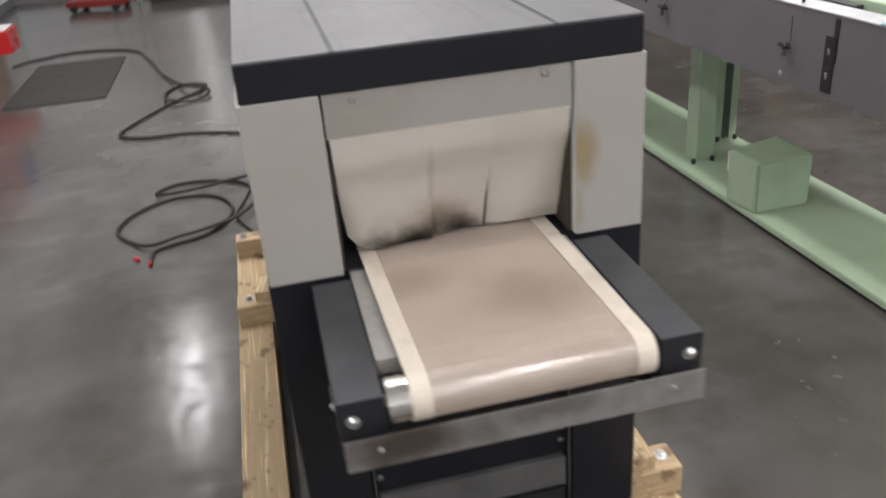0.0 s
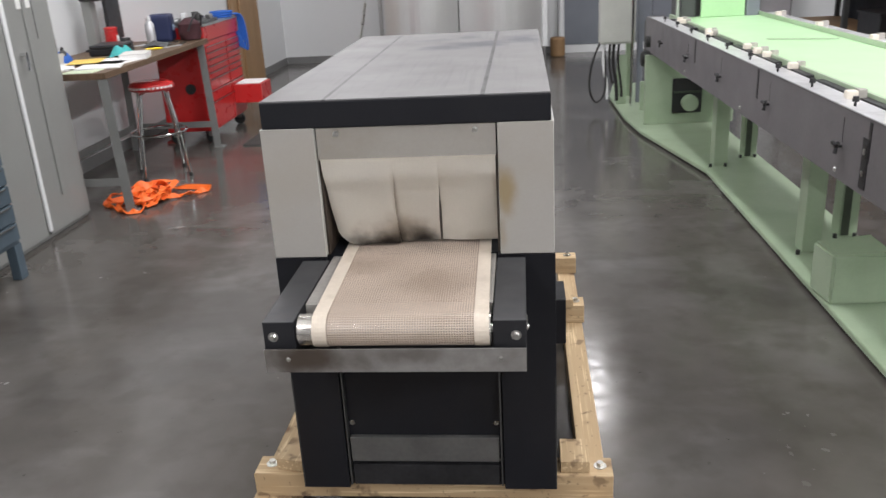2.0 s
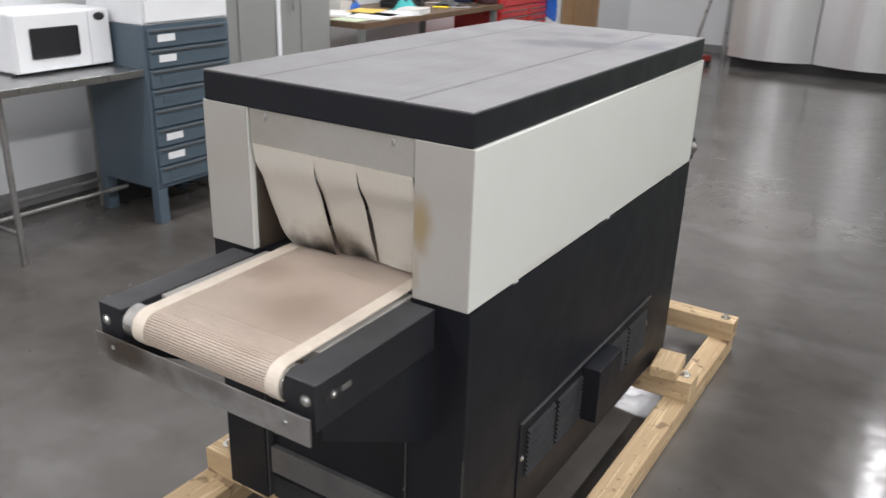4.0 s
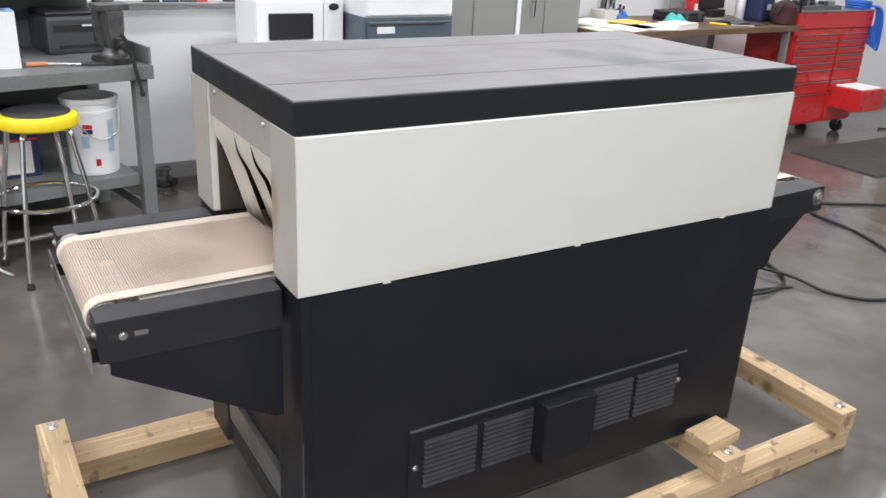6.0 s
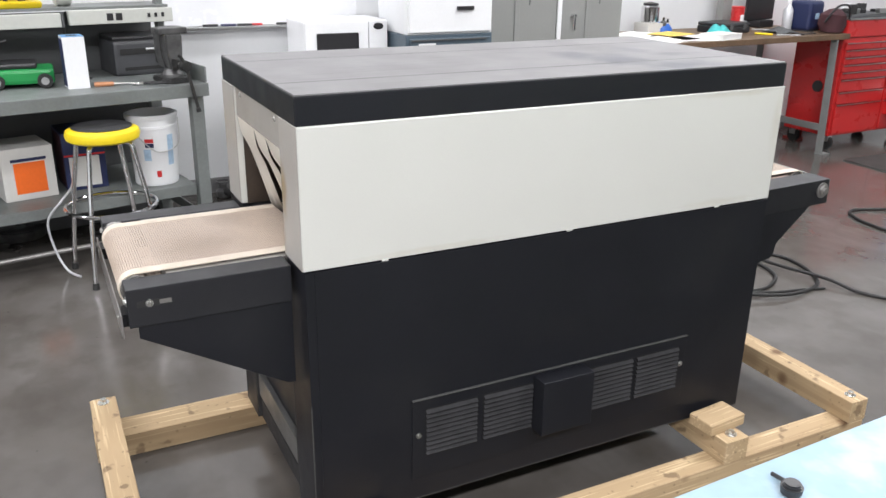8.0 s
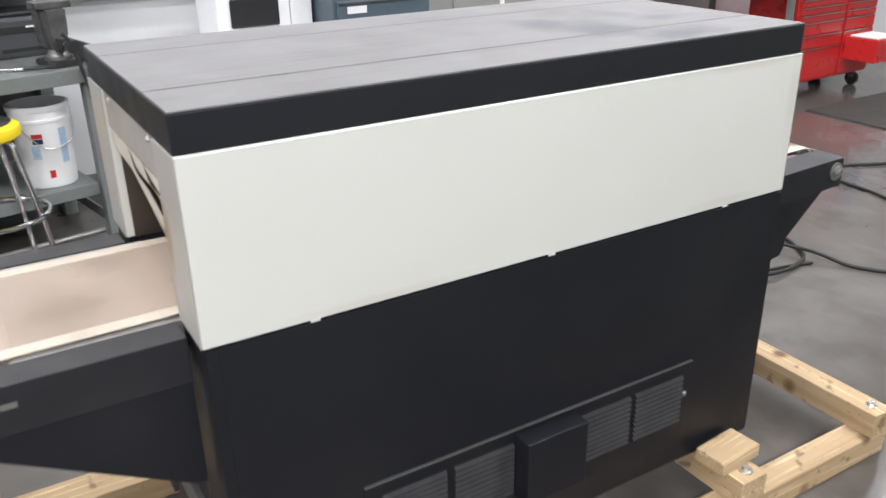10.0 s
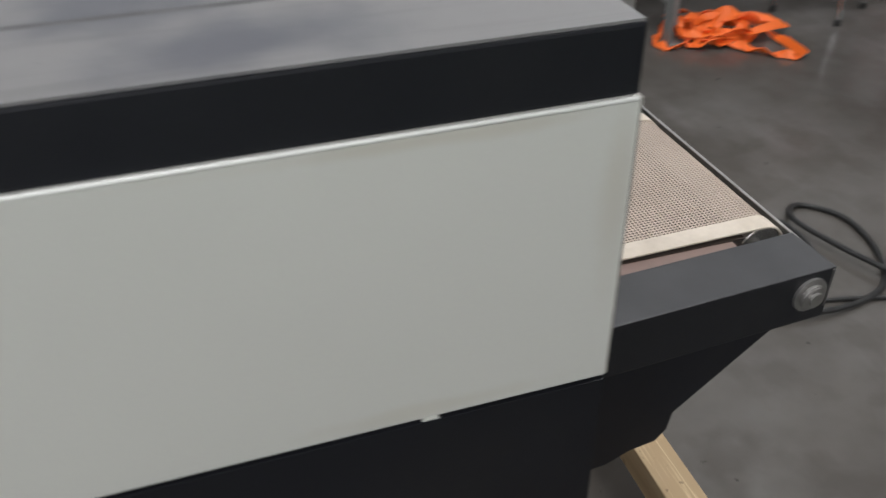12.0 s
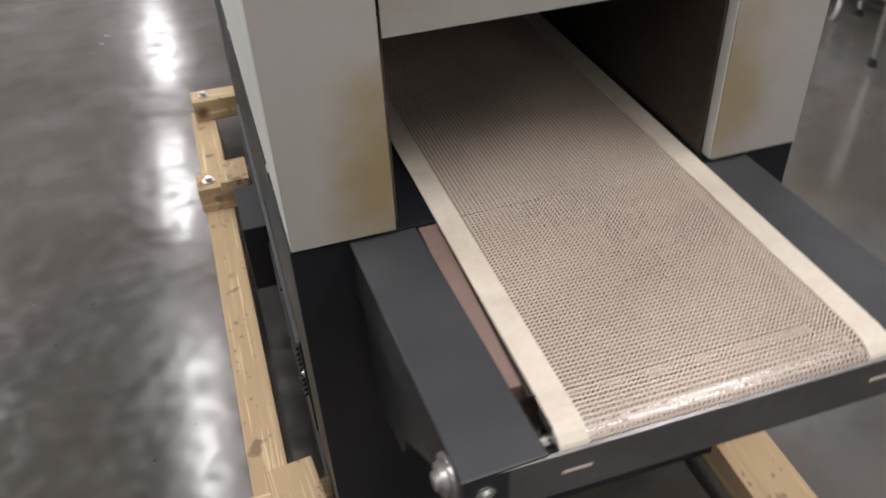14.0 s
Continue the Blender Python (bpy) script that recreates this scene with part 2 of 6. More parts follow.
M["worn_steel"] = material("worn_grey_steel", (0.36, 0.35, 0.34), 0.38, 0.75, vary=0.25, scale=5, fine=60, stain=(0.1, 0.09, 0.08), stain_amount=0.6, stain_scale=6)
M["chrome"] = material("chrome", (0.75, 0.75, 0.76), 0.08, 1.0, vary=0.04, bump=0, rough_vary=0.04)
M["bolt"] = material("zinc_bolt", (0.6, 0.6, 0.58), 0.3, 1.0, vary=0.1)
M["wood"] = material("pine_timber", (0.95, 0.77, 0.5), 0.65, vary=0.14, scale=16, fine=75, stretch=(0.09, 1, 1), bump=0.3, stain=(0.62, 0.46, 0.27), stain_amount=0.45, stain_scale=20, per_object=0.14, gloss=0.3)
knots(M["wood"])
M["green"] = material("mint_green_enamel", (0.38, 0.475, 0.335), 0.35, vary=0.08, scale=3, fine=60, stain=(0.22, 0.3, 0.18), stain_amount=0.4)
M["conv_grey"] = material("grey_side_plate", (0.19, 0.18, 0.19), 0.42, 0.3, vary=0.12, scale=2.5, fine=50)
M["rubber"] = material("black_rubber", (0.018, 0.018, 0.018), 0.55, vary=0.2)
M["red"] = material("red_enamel", (0.55, 0.025, 0.025), 0.3, vary=0.1, scale=4, coat=0.3)
M["grey_bench"] = material("grey_green_bench_enamel", (0.165, 0.18, 0.175), 0.45, vary=0.2, scale=5, stain=(0.075, 0.07, 0.065), stain_amount=0.6)
M["locker"] = material("grey_locker_enamel", (0.27, 0.275, 0.265), 0.45, vary=0.06, scale=3)
M["bluegrey"] = material("blue_grey_enamel", (0.08, 0.112, 0.14), 0.42, vary=0.1, scale=4)
M["wood_top"] = material("stained_bench_wood", (0.135, 0.085, 0.05), 0.5, vary=0.4, scale=6, fine=50, stretch=(6, 1, 1), stain=(0.05, 0.035, 0.025), stain_amount=0.6)
M["orange"] = material("orange_plastic", (0.9, 0.16, 0.02), 0.5, vary=0.1)
M["yellow"] = material("yellow_vinyl", (0.85, 0.65, 0.02), 0.35, vary=0.06)
M["white"] = material("white_plastic", (0.82, 0.83, 0.84), 0.4, vary=0.04)
M["black"] = material("black_plastic", (0.02, 0.02, 0.022), 0.4, vary=0.15)
M["mat"] = material("dark_floor_mat", (0.045, 0.042, 0.04), 0.75, vary=0.15, scale=4, fine=90, bump=0.1)
M["iron"] = material("dark_iron", (0.05, 0.05, 0.05), 0.45, 0.5, vary=0.2)
M["red_dull"] = material("faded_and_shadow_red", (0.24, 0.03, 0.025), 0.5, vary=0.2, scale=8)
M["navy"] = material("dark_blue_print", (0.014, 0.022, 0.075), 0.5, vary=0.1)
M["navy_dark"] = material("dark_sheet", (0.012, 0.014, 0.022), 0.7, vary=0.2, scale=3)
M["blue_print"] = material("blue_print", (0.12, 0.3, 0.55), 0.45, vary=0.1)
M["pale_blue"] = material("pale_blue_print", (0.4, 0.55, 0.7), 0.5, vary=0.2, scale=60)
M["printer_grey"] = material("dark_grey_plastic", (0.06, 0.062, 0.067), 0.45, vary=0.08)
M["black_soft"] = material("charcoal_plastic", (0.03, 0.031, 0.034), 0.45, vary=0.1)
M["green_plastic"] = material("green_plastic", (0.01, 0.25, 0.06), 0.4, vary=0.1)
M["tan_plastic"] = material("orange_brown_handle", (0.5, 0.22, 0.1), 0.4, vary=0.1)
M["card_white"] = material("white_card", (0.62, 0.61, 0.58), 0.7, vary=0.05, scale=8)
M["board"] = material("whiteboard_enamel", (0.85, 0.86, 0.88), 0.25, vary=0.02)
M["paper"] = material("paper", (0.8, 0.8, 0.79), 0.8, vary=0.03, scale=14)
M["yellow_paper"] = material("yellow_folder", (0.8, 0.55, 0.12), 0.7, vary=0.05)
M["paper_green"] = material("pale_green_paper", (0.6, 0.68, 0.5), 0.8, vary=0.08, scale=20)
M["teal"] = material("teal_cloth", (0.06, 0.42, 0.42), 0.85, vary=0.15, scale=20)
M["maroon"] = material("maroon_canvas", (0.06, 0.02, 0.025), 0.8, vary=0.2, scale=15)
M["pale_silver"] = material("pale_silver_plastic", (0.6, 0.61, 0.63), 0.35, 0.3, vary=0.08)
M["blue_plastic"] = material("blue_plastic", (0.02, 0.12, 0.5), 0.35, vary=0.1)
M["mirror_steel"] = material("bright_stainless", (0.8, 0.8, 0.8), 0.3, 0.55, vary=0.03, scale=2, fine=30, bump=0.0, rough_vary=0.04)
M["pale_grey"] = material("pale_grey_enamel", (0.52, 0.53, 0.49), 0.45, vary=0.08)
M["grey_dark"] = material("dark_grey_enamel", (0.075, 0.078, 0.08), 0.5, vary=0.12, scale=4)
M["plank"] = material("brown_board", (0.33, 0.2, 0.1), 0.6, vary=0.2, scale=4, stretch=(1, 1, 0.2))


BENCH_TURN = 11.0
WB_TURN = 1.5


# ---- building helpers ----
def empty(name, x, y, z, rz=0.0, label="", category="", group=""):
    ob = new(name)
    ob.empty_display_size = 0.05
    ob.matrix_world = pose(x, y, z, 0, 0, rz)
    return tagged(ob, label, category, group)


def part(name, bm, mat, parent=None, label="", smooth=False):
    me = bpy.data.meshes.new(name)
    bm.normal_update()
    if smooth:
        for e in bm.edges:
            if len(e.link_faces) == 2 and e.calc_face_angle() > 0.6:
                e.smooth = False
    bm.to_mesh(me)
    bm.free()
    if smooth:
        for p in me.polygons:
            p.use_smooth = True
    me.materials.append(mat)
    ob = new(name, me)
    ob.parent = parent
    return tagged(ob, label)


def solo(name, bm, mat, label, category, group="", kind="", m=None, smooth=False):
    ob = part(name, bm, mat, None, label, smooth)
    if m is not None:
        ob.matrix_world = m
    return tagged(ob, "", category, group, kind)


def box(x0, x1, y0, y1, z0, z1, bevel=0.0, bm=None, seg=2, m=None):
    """An upright box between the given limits, its edges rounded by bevel; added to bm when given."""
    t = bmesh.new()
    bmesh.ops.create_cube(t, size=1)
    bmesh.ops.transform(t, matrix=Matrix.Translation(((x0 + x1) / 2, (y0 + y1) / 2, (z0 + z1) / 2)) @ Matrix.Diagonal((x1 - x0, y1 - y0, z1 - z0, 1)), verts=t.verts)
    if bevel:
        bmesh.ops.bevel(t, geom=t.edges[:], offset=bevel, segments=seg, affect="EDGES", profile=0.6)
    if m is not None:
        bmesh.ops.transform(t, matrix=m, verts=t.verts)
    return merged(bm, t)


def merged(bm, t):
    if bm is None:
        return t
    me = bpy.data.meshes.new("tmp")
    t.to_mesh(me)
    t.free()
    bm.from_mesh(me)
    bpy.data.meshes.remove(me)
    return bm


def cyl(p, q, r, r2=None, seg=20, bm=None, bevel=0.0):
    """A round bar from p to q."""
    p, q = Vector(p), Vector(q)
    t = bmesh.new()
    bmesh.ops.create_cone(t, cap_ends=True, segments=seg, radius1=r, radius2=r if r2 is None else r2, depth=(q - p).length)
    if bevel:
        rims = [e for e in t.edges if len(e.link_faces) == 2 and any(len(f.verts) > 4 for f in e.link_faces)]
        bmesh.ops.bevel(t, geom=rims, offset=bevel, segments=2, affect="EDGES")
    turn = (q - p).to_track_quat("Z", "Y").to_matrix().to_4x4()
    bmesh.ops.transform(t, matrix=Matrix.Translation((p + q) / 2) @ turn, verts=t.verts)
    return merged(bm, t)


def prism(outline, axis, a, b, bevel=0.0, bm=None):
    """A flat outline drawn out along an axis from a to b; outline in the other two axes' order."""
    t = bmesh.new()
    def put(u, v, w):
        return {"x": (w, u, v), "y": (u, w, v), "z": (u, v, w)}[axis]
    lo = [t.verts.new(put(u, v, a)) for u, v in outline]
    hi = [t.verts.new(put(u, v, b)) for u, v in outline]
    n = len(outline)
    t.faces.new(lo), t.faces.new(hi)
    for i in range(n):
        t.faces.new((lo[i], lo[(i + 1) % n], hi[(i + 1) % n], hi[i]))
    bmesh.ops.recalc_face_normals(t, faces=t.faces[:])
    if bevel:
        bmesh.ops.bevel(t, geom=t.edges[:], offset=bevel, segments=2, affect="EDGES")
    return merged(bm, t)


def tube(points, r, closed=False, seg=10, bm=None, steps=6):
    """A round tube along a smooth line through the points."""
    pts = [Vector(p) for p in points]
    n = len(pts)
    line = []
    last = n if closed else n - 1
    for i in range(last):
        p0 = pts[(i - 1) % n] if closed or i > 0 else pts[0]
        p1, p2 = pts[i], pts[(i + 1) % n]
        p3 = pts[(i + 2) % n] if closed or i + 2 < n else pts[-1]
        for k in range(steps):
            u = k / steps
            line.append(0.5 * ((2 * p1) + (p2 - p0) * u + (2 * p0 - 5 * p1 + 4 * p2 - p3) * u * u + (3 * p1 - p0 - 3 * p2 + p3) * u ** 3))
    if not closed:
        line.append(pts[-1])
    t = bmesh.new()
    rings = []
    c = len(line)
    side = None
    for i, p in enumerate(line):
        a = line[(i + 1) % c] if closed or i + 1 < c else p
        z = line[i - 1] if closed or i > 0 else p
        d = (a - z).normalized()
        if side is None:
            side = d.orthogonal().normalized()
        side = (side - d * side.dot(d)).normalized()
        up = d.cross(side)
        rings.append([t.verts.new(p + r * (math.cos(w) * side + math.sin(w) * up)) for w in (2 * math.pi * k / seg for k in range(seg))])
    for i in range(c if closed else c - 1):
        g, h = rings[i], rings[(i + 1) % c]
        for k in range(seg):
            t.faces.new((g[k], g[(k + 1) % seg], h[(k + 1) % seg], h[k]))
    if not closed:
        t.faces.new(rings[0][::-1]), t.faces.new(rings[-1])
    bmesh.ops.recalc_face_normals(t, faces=t.faces[:])
    return merged(bm, t)


def lathe(profile, seg=28, bm=None, at=(0, 0, 0)):
    """A turned shape from (radius, height) pairs."""
    t = bmesh.new()
    rings = [[t.verts.new((at[0] + r * math.cos(w), at[1] + r * math.sin(w), at[2] + z)) for w in (2 * math.pi * k / seg for k in range(seg))] for r, z in profile]
    for g, h in zip(rings, rings[1:]):
        for k in range(seg):
            t.faces.new((g[k], g[(k + 1) % seg], h[(k + 1) % seg], h[k]))
    t.faces.new(rings[0][::-1]), t.faces.new(rings[-1])
    bmesh.ops.recalc_face_normals(t, faces=t.faces[:])
    return merged(bm, t)


def screw(at, way, r, parent, name="screw"):
    """A domed screw head on a washer, standing out along way."""
    p, w = Vector(at), Vector(way).normalized()
    bm = cyl(p - w * 0.001, p + w * 0.0015, r * 1.35, seg=14)
    cyl(p + w * 0.001, p + w * r * 0.75, r, r * 0.6, seg=12, bm=bm)
    return part(name, bm, M["bolt"], parent)


def blob(m, spots, colour):
    """Adds soft-edged stains of a colour to a material: spots of (centre, radii, strength), in the thing's own metres."""
    nt = m.node_tree
    b = nt.nodes["Principled BSDF"]
    src = b.inputs["Base Color"].links[0].from_socket
    tc = nt.nodes.new("ShaderNodeTexCoord")
    wob = nt.nodes.new("ShaderNodeTexNoise")
    wob.inputs["Scale"].default_value, wob.inputs["Detail"].default_value = 11.0, 5.0
    nt.links.new(tc.outputs["Object"], wob.inputs["Vector"])
    total = None
    for (cx, cy, cz), (rx, ry, rz), strength in spots:
        mp = nt.nodes.new("ShaderNodeMapping")
        mp.inputs["Location"].default_value = (-cx / rx, -cy / ry, -cz / rz)
        mp.inputs["Scale"].default_value = (1 / rx, 1 / ry, 1 / rz)
        nt.links.new(tc.outputs["Object"], mp.inputs["Vector"])
        ln = nt.nodes.new("ShaderNodeVectorMath")
        ln.operation = "LENGTH"
        nt.links.new(mp.outputs[0], ln.inputs[0])
        ad = nt.nodes.new("ShaderNodeMath")
        ad.operation = "MULTIPLY_ADD"
        ad.inputs[1].default_value = 1.3
        nt.links.new(wob.outputs["Fac"], ad.inputs[0])
        nt.links.new(ln.outputs["Value"], ad.inputs[2])
        rg = nt.nodes.new("ShaderNodeMapRange")
        rg.interpolation_type = "SMOOTHSTEP"
        rg.inputs[1].default_value, rg.inputs[2].default_value = 0.75, 1.75
        rg.inputs[3].default_value, rg.inputs[4].default_value = strength, 0.0
        nt.links.new(ad.outputs[0], rg.inputs[0])
        if total is None:
            total = rg.outputs[0]
        else:
            mx = nt.nodes.new("ShaderNodeMath")
            mx.operation = "MAXIMUM"
            nt.links.new(total, mx.inputs[0])
            nt.links.new(rg.outputs[0], mx.inputs[1])
            total = mx.outputs[0]
    mix = nt.nodes.new("ShaderNodeMix")
    mix.data_type = "RGBA"
    nt.links.new(total, mix.inputs[0])
    nt.links.new(src, mix.inputs[6])
    mix.inputs[7].default_value = (*colour, 1)
    nt.links.new(mix.outputs[2], b.inputs["Base Color"])


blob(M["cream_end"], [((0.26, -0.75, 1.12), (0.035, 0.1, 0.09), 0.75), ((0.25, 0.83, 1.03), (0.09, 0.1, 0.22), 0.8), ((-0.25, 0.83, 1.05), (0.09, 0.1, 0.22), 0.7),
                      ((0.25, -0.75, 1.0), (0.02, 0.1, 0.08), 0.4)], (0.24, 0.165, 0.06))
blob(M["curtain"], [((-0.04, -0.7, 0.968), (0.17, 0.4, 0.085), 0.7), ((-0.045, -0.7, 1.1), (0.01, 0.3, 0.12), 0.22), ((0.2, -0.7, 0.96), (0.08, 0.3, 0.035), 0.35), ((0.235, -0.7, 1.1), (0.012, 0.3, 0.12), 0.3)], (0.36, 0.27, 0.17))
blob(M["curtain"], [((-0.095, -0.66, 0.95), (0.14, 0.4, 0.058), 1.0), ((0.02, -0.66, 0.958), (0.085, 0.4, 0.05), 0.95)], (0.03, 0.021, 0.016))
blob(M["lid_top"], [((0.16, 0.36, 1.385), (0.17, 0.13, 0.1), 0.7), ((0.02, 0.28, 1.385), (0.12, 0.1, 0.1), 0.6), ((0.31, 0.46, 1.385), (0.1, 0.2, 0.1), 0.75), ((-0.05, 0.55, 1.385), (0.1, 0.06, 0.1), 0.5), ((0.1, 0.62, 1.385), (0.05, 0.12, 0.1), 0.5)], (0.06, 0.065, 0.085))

blob(M["cream"], [((0.39, 0.81, 1.2), (0.05, 0.025, 0.16), 0.25), ((0.39, 0.6, 1.3), (0.05, 0.25, 0.012), 0.3), ((0.39, -0.4, 0.955), (0.05, 0.3, 0.012), 0.25), ((0.39, 0.62, 0.96), (0.05, 0.18, 0.015), 0.22)], (0.42, 0.37, 0.27))
blob(M["belt"], [((0.07, -0.95, 0.94), (0.14, 0.15, 0.1), 0.6), ((-0.12, -0.82, 0.94), (0.1, 0.1, 0.1), 0.55), ((0.1, -1.14, 0.92), (0.1, 0.03, 0.05), 0.5)], (0.33, 0.25, 0.19))

# ---- structure ----
LEFT, RIGHT, NEAR, FAR = -3.6, 9.0, -15.5, 10.9
solo("floor", box(LEFT - 0.2, RIGHT + 0.2, NEAR - 0.2, FAR + 0.2, -0.2, 0.0), M["floor"], "polished grey concrete workshop floor with stains", "floor", kind="structure")
solo("wall_west", box(LEFT - 0.2, LEFT, NEAR, FAR, 0.0, CEIL), M["wall"], "white painted workshop wall", "wall", kind="structure")
solo("wall_north", box(LEFT - 0.2, RIGHT + 0.2, FAR, FAR + 0.2, 0.0, CEIL), M["wall"], "white painted workshop wall at the far end", "wall", kind="structure")
# south and east walls and the ceiling are unseen, added to bounce light
solo("wall_south", box(LEFT - 0.2, RIGHT + 0.2, NEAR - 0.2, NEAR, 0.0, CEIL), M["wall"], "white painted workshop wall", "wall", kind="structure")
solo("wall_east", box(RIGHT, RIGHT + 0.2, NEAR, FAR, 0.0, CEIL), M["wall"], "white painted workshop wall", "wall", kind="structure")
solo("ceiling", box(LEFT - 0.2, RIGHT + 0.2, NEAR - 0.2, FAR + 0.2, CEIL, CEIL + 0.2), M["ceiling"], "pale sheet ceiling, unseen", "ceiling", kind="structure")
solo("baseboard", box(LEFT, LEFT + 0.012, NEAR, FAR - 0.014, 0.0, 0.11, 0.003), M["base_trim"], "grey rubber skirting along the wall", "baseboard", kind="structure")
solo("baseboard", box(LEFT + 0.014, 0.9, FAR - 0.012, FAR, 0.0, 0.11, 0.003), M["base_trim"], "grey rubber skirting along the far wall", "baseboard", kind="structure")
# every lamp gets a housing, the added fill at (0.2, 2.2) too
for lx, ly in LAMP_ROWS:
    lt = empty("ceiling_light", lx, ly, CEIL - 0.4, label="white metal strip light hanging under the ceiling", category="ceiling light", group="strip lights")
    part("housing", box(-0.14, 0.14, -1.22, 1.22, 0.0, 0.06, 0.01), M["white"], lt)
    for sy in (-0.9, 0.9):
        part("rod", cyl((0, sy, 0.06), (0, sy, 0.4), 0.006, seg=8), M["steel"], lt)

# ---- the heat tunnel ----
FR, BK = -0.752, 0.828          # front and back faces
HW, TZ, LZ, CZ, BZ = 0.386, 1.384, 1.309, 0.945, 0.172
tunnel = empty("heat_tunnel", 0, 0, 0, label="charcoal and cream shrink tunnel with a mesh belt", category="machine")


def make_lid():
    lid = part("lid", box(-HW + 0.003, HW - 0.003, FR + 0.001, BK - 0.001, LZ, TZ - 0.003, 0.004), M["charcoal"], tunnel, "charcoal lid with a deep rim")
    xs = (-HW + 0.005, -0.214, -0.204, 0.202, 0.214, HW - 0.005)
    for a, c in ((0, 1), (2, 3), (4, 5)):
        part("top_sheet", box(xs[a], xs[c], FR + 0.003, BK - 0.003, TZ - 0.003, TZ), M["lid_top"], lid, "grey top sheet, dust and ceiling reflection in its tone")
    # flush strips; the groove's shading is painted as a darker tone
    for x0, x1 in ((-0.214, -0.204), (0.202, 0.214)):
        part("seam", box(x0, x1, FR + 0.003, BK - 0.003, TZ - 0.003, TZ - 0.0001), M["lid_seam"], lid, "flat dark strip for the shade in a folded seam")


def make_housing():
    for s in (-1, 1):
        x0, x1 = sorted((s * 0.243, s * (HW + 0.0035)))
        ob = part("side_housing", box(x0, x1, FR + 0.002, BK - 0.002, CZ, LZ, 0.0025), M["cream"], tunnel, "cream enamel side housing")
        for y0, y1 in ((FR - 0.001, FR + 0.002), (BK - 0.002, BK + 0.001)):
            part("end_panel", box(x0 + 0.001, x1 - 0.001, y0, y1, CZ + 0.001, LZ, 0.001, seg=1), M["cream_end"], ob, "cream end panel, darkened for shade, with brown heat stains")
        # added paler lip stands in for the highlight along the top edge
        lip = cyl((s * (HW + 0.0012), FR + 0.004, LZ - 0.0022), (s * (HW + 0.0012), BK - 0.004, LZ - 0.0022), 0.0032, seg=10)
        part("folded_edge", lip, M["cream_gloss"], ob, "shiny lip added for the bright line on the upper edge", smooth=True)
    for y in (-0.53, 0.045, 0.605):
        part("latch_tab", box(0.386, 0.3915, y - 0.010, y + 0.010, CZ - 0.0035, CZ + 0.0005, 0.001), M["cream"], tunnel)
    for y0, y1, sy in ((FR + 0.006, FR + 0.012, -1), (BK - 0.012, BK - 0.006, 1)):
        hd = part("header_panel", box(-0.2385, 0.2385, y0, y1, 1.222, LZ - 0.001, 0.001), M["header"], tunnel, "dull cream header panel, darkened like the shaded ends")
        for x in (-0.185, 0.185):
            screw((x, y0 if sy < 0 else y1, 1.292), (0, sy, 0), 0.006, hd)
    # roof and lining carry the tunnel's inner shade in their dark colour
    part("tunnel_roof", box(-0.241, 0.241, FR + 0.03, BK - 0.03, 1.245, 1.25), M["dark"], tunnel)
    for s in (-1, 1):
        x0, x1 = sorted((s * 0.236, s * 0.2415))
        part("tunnel_liner", box(x0, x1, FR + 0.02, BK - 0.02, CZ, 1.244), M["liner"], tunnel, "brown tunnel lining, darkened for the shade inside")


def make_curtain():
    """Three hanging strips: rounded under the header, then leaning straight inwards to the belt, each a little out of line with the next."""
    strips = ((-0.234, -0.045, 0.072, 0.078, 0.0, 0.956, 0.95), (-0.047, 0.080, 0.098, 0.097, 0.003, 0.951, 0.954), (0.078, 0.236, 0.097, 0.088, 0.011, 0.956, 0.954))
    for x0, x1, push_a, push_b, sag, low_a, low_b in strips:
        bm = bmesh.new()
        nu, nv = 16, 28
        outer = x0 < -0.2
        grid = []
        for j in range(nv + 1):
            v = j / nv
            row = []
            for i in range(nu + 1):
                u = i / nu
                x = x0 + (x1 - x0) * u + 0.0015 * math.sin(9 * v + x0 * 30) * v
                if outer:                             # the outer strip narrows downwards
                    x += 0.012 * v ** 1.5 * (1 - u)
                elif x1 < 0.1:                        # the middle strip narrows a little on one side
                    x -= 0.012 * v ** 1.6 * u
                low = low_a + (low_b - low_a) * u + (0.036 * max(0.0, 1 - u / 0.3) ** 2.2 if outer else 0.0)
                z = 1.2235 + (low - 1.2235) * v + 0.002 * math.sin(5 * u + x0 * 40) * v
                roll = math.sin(math.pi * min(1.0, v / 0.42)) ** 2
                y = FR + 0.0045 + (push_a + (push_b - push_a) * u) * v - 0.007 * roll
                y += sag * (1 - u) ** 1.5 * min(v / 0.35, 1.0, (1 - v) / 0.4)
                y += 0.003 * math.sin(math.pi * u) * v + 0.003 * noise.noise(Vector((x * 12, z * 8, x0))) * min(1.0, 4 * v)
                row.append(bm.verts.new((x, y, z)))
            grid.append(row)
        for j in range(nv):
            for i in range(nu):
                bm.faces.new((grid[j][i], grid[j][i + 1], grid[j + 1][i + 1], grid[j + 1][i]))
        bmesh.ops.solidify(bm, geom=bm.faces[:], thickness=0.002)
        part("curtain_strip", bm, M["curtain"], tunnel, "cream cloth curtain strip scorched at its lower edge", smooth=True)


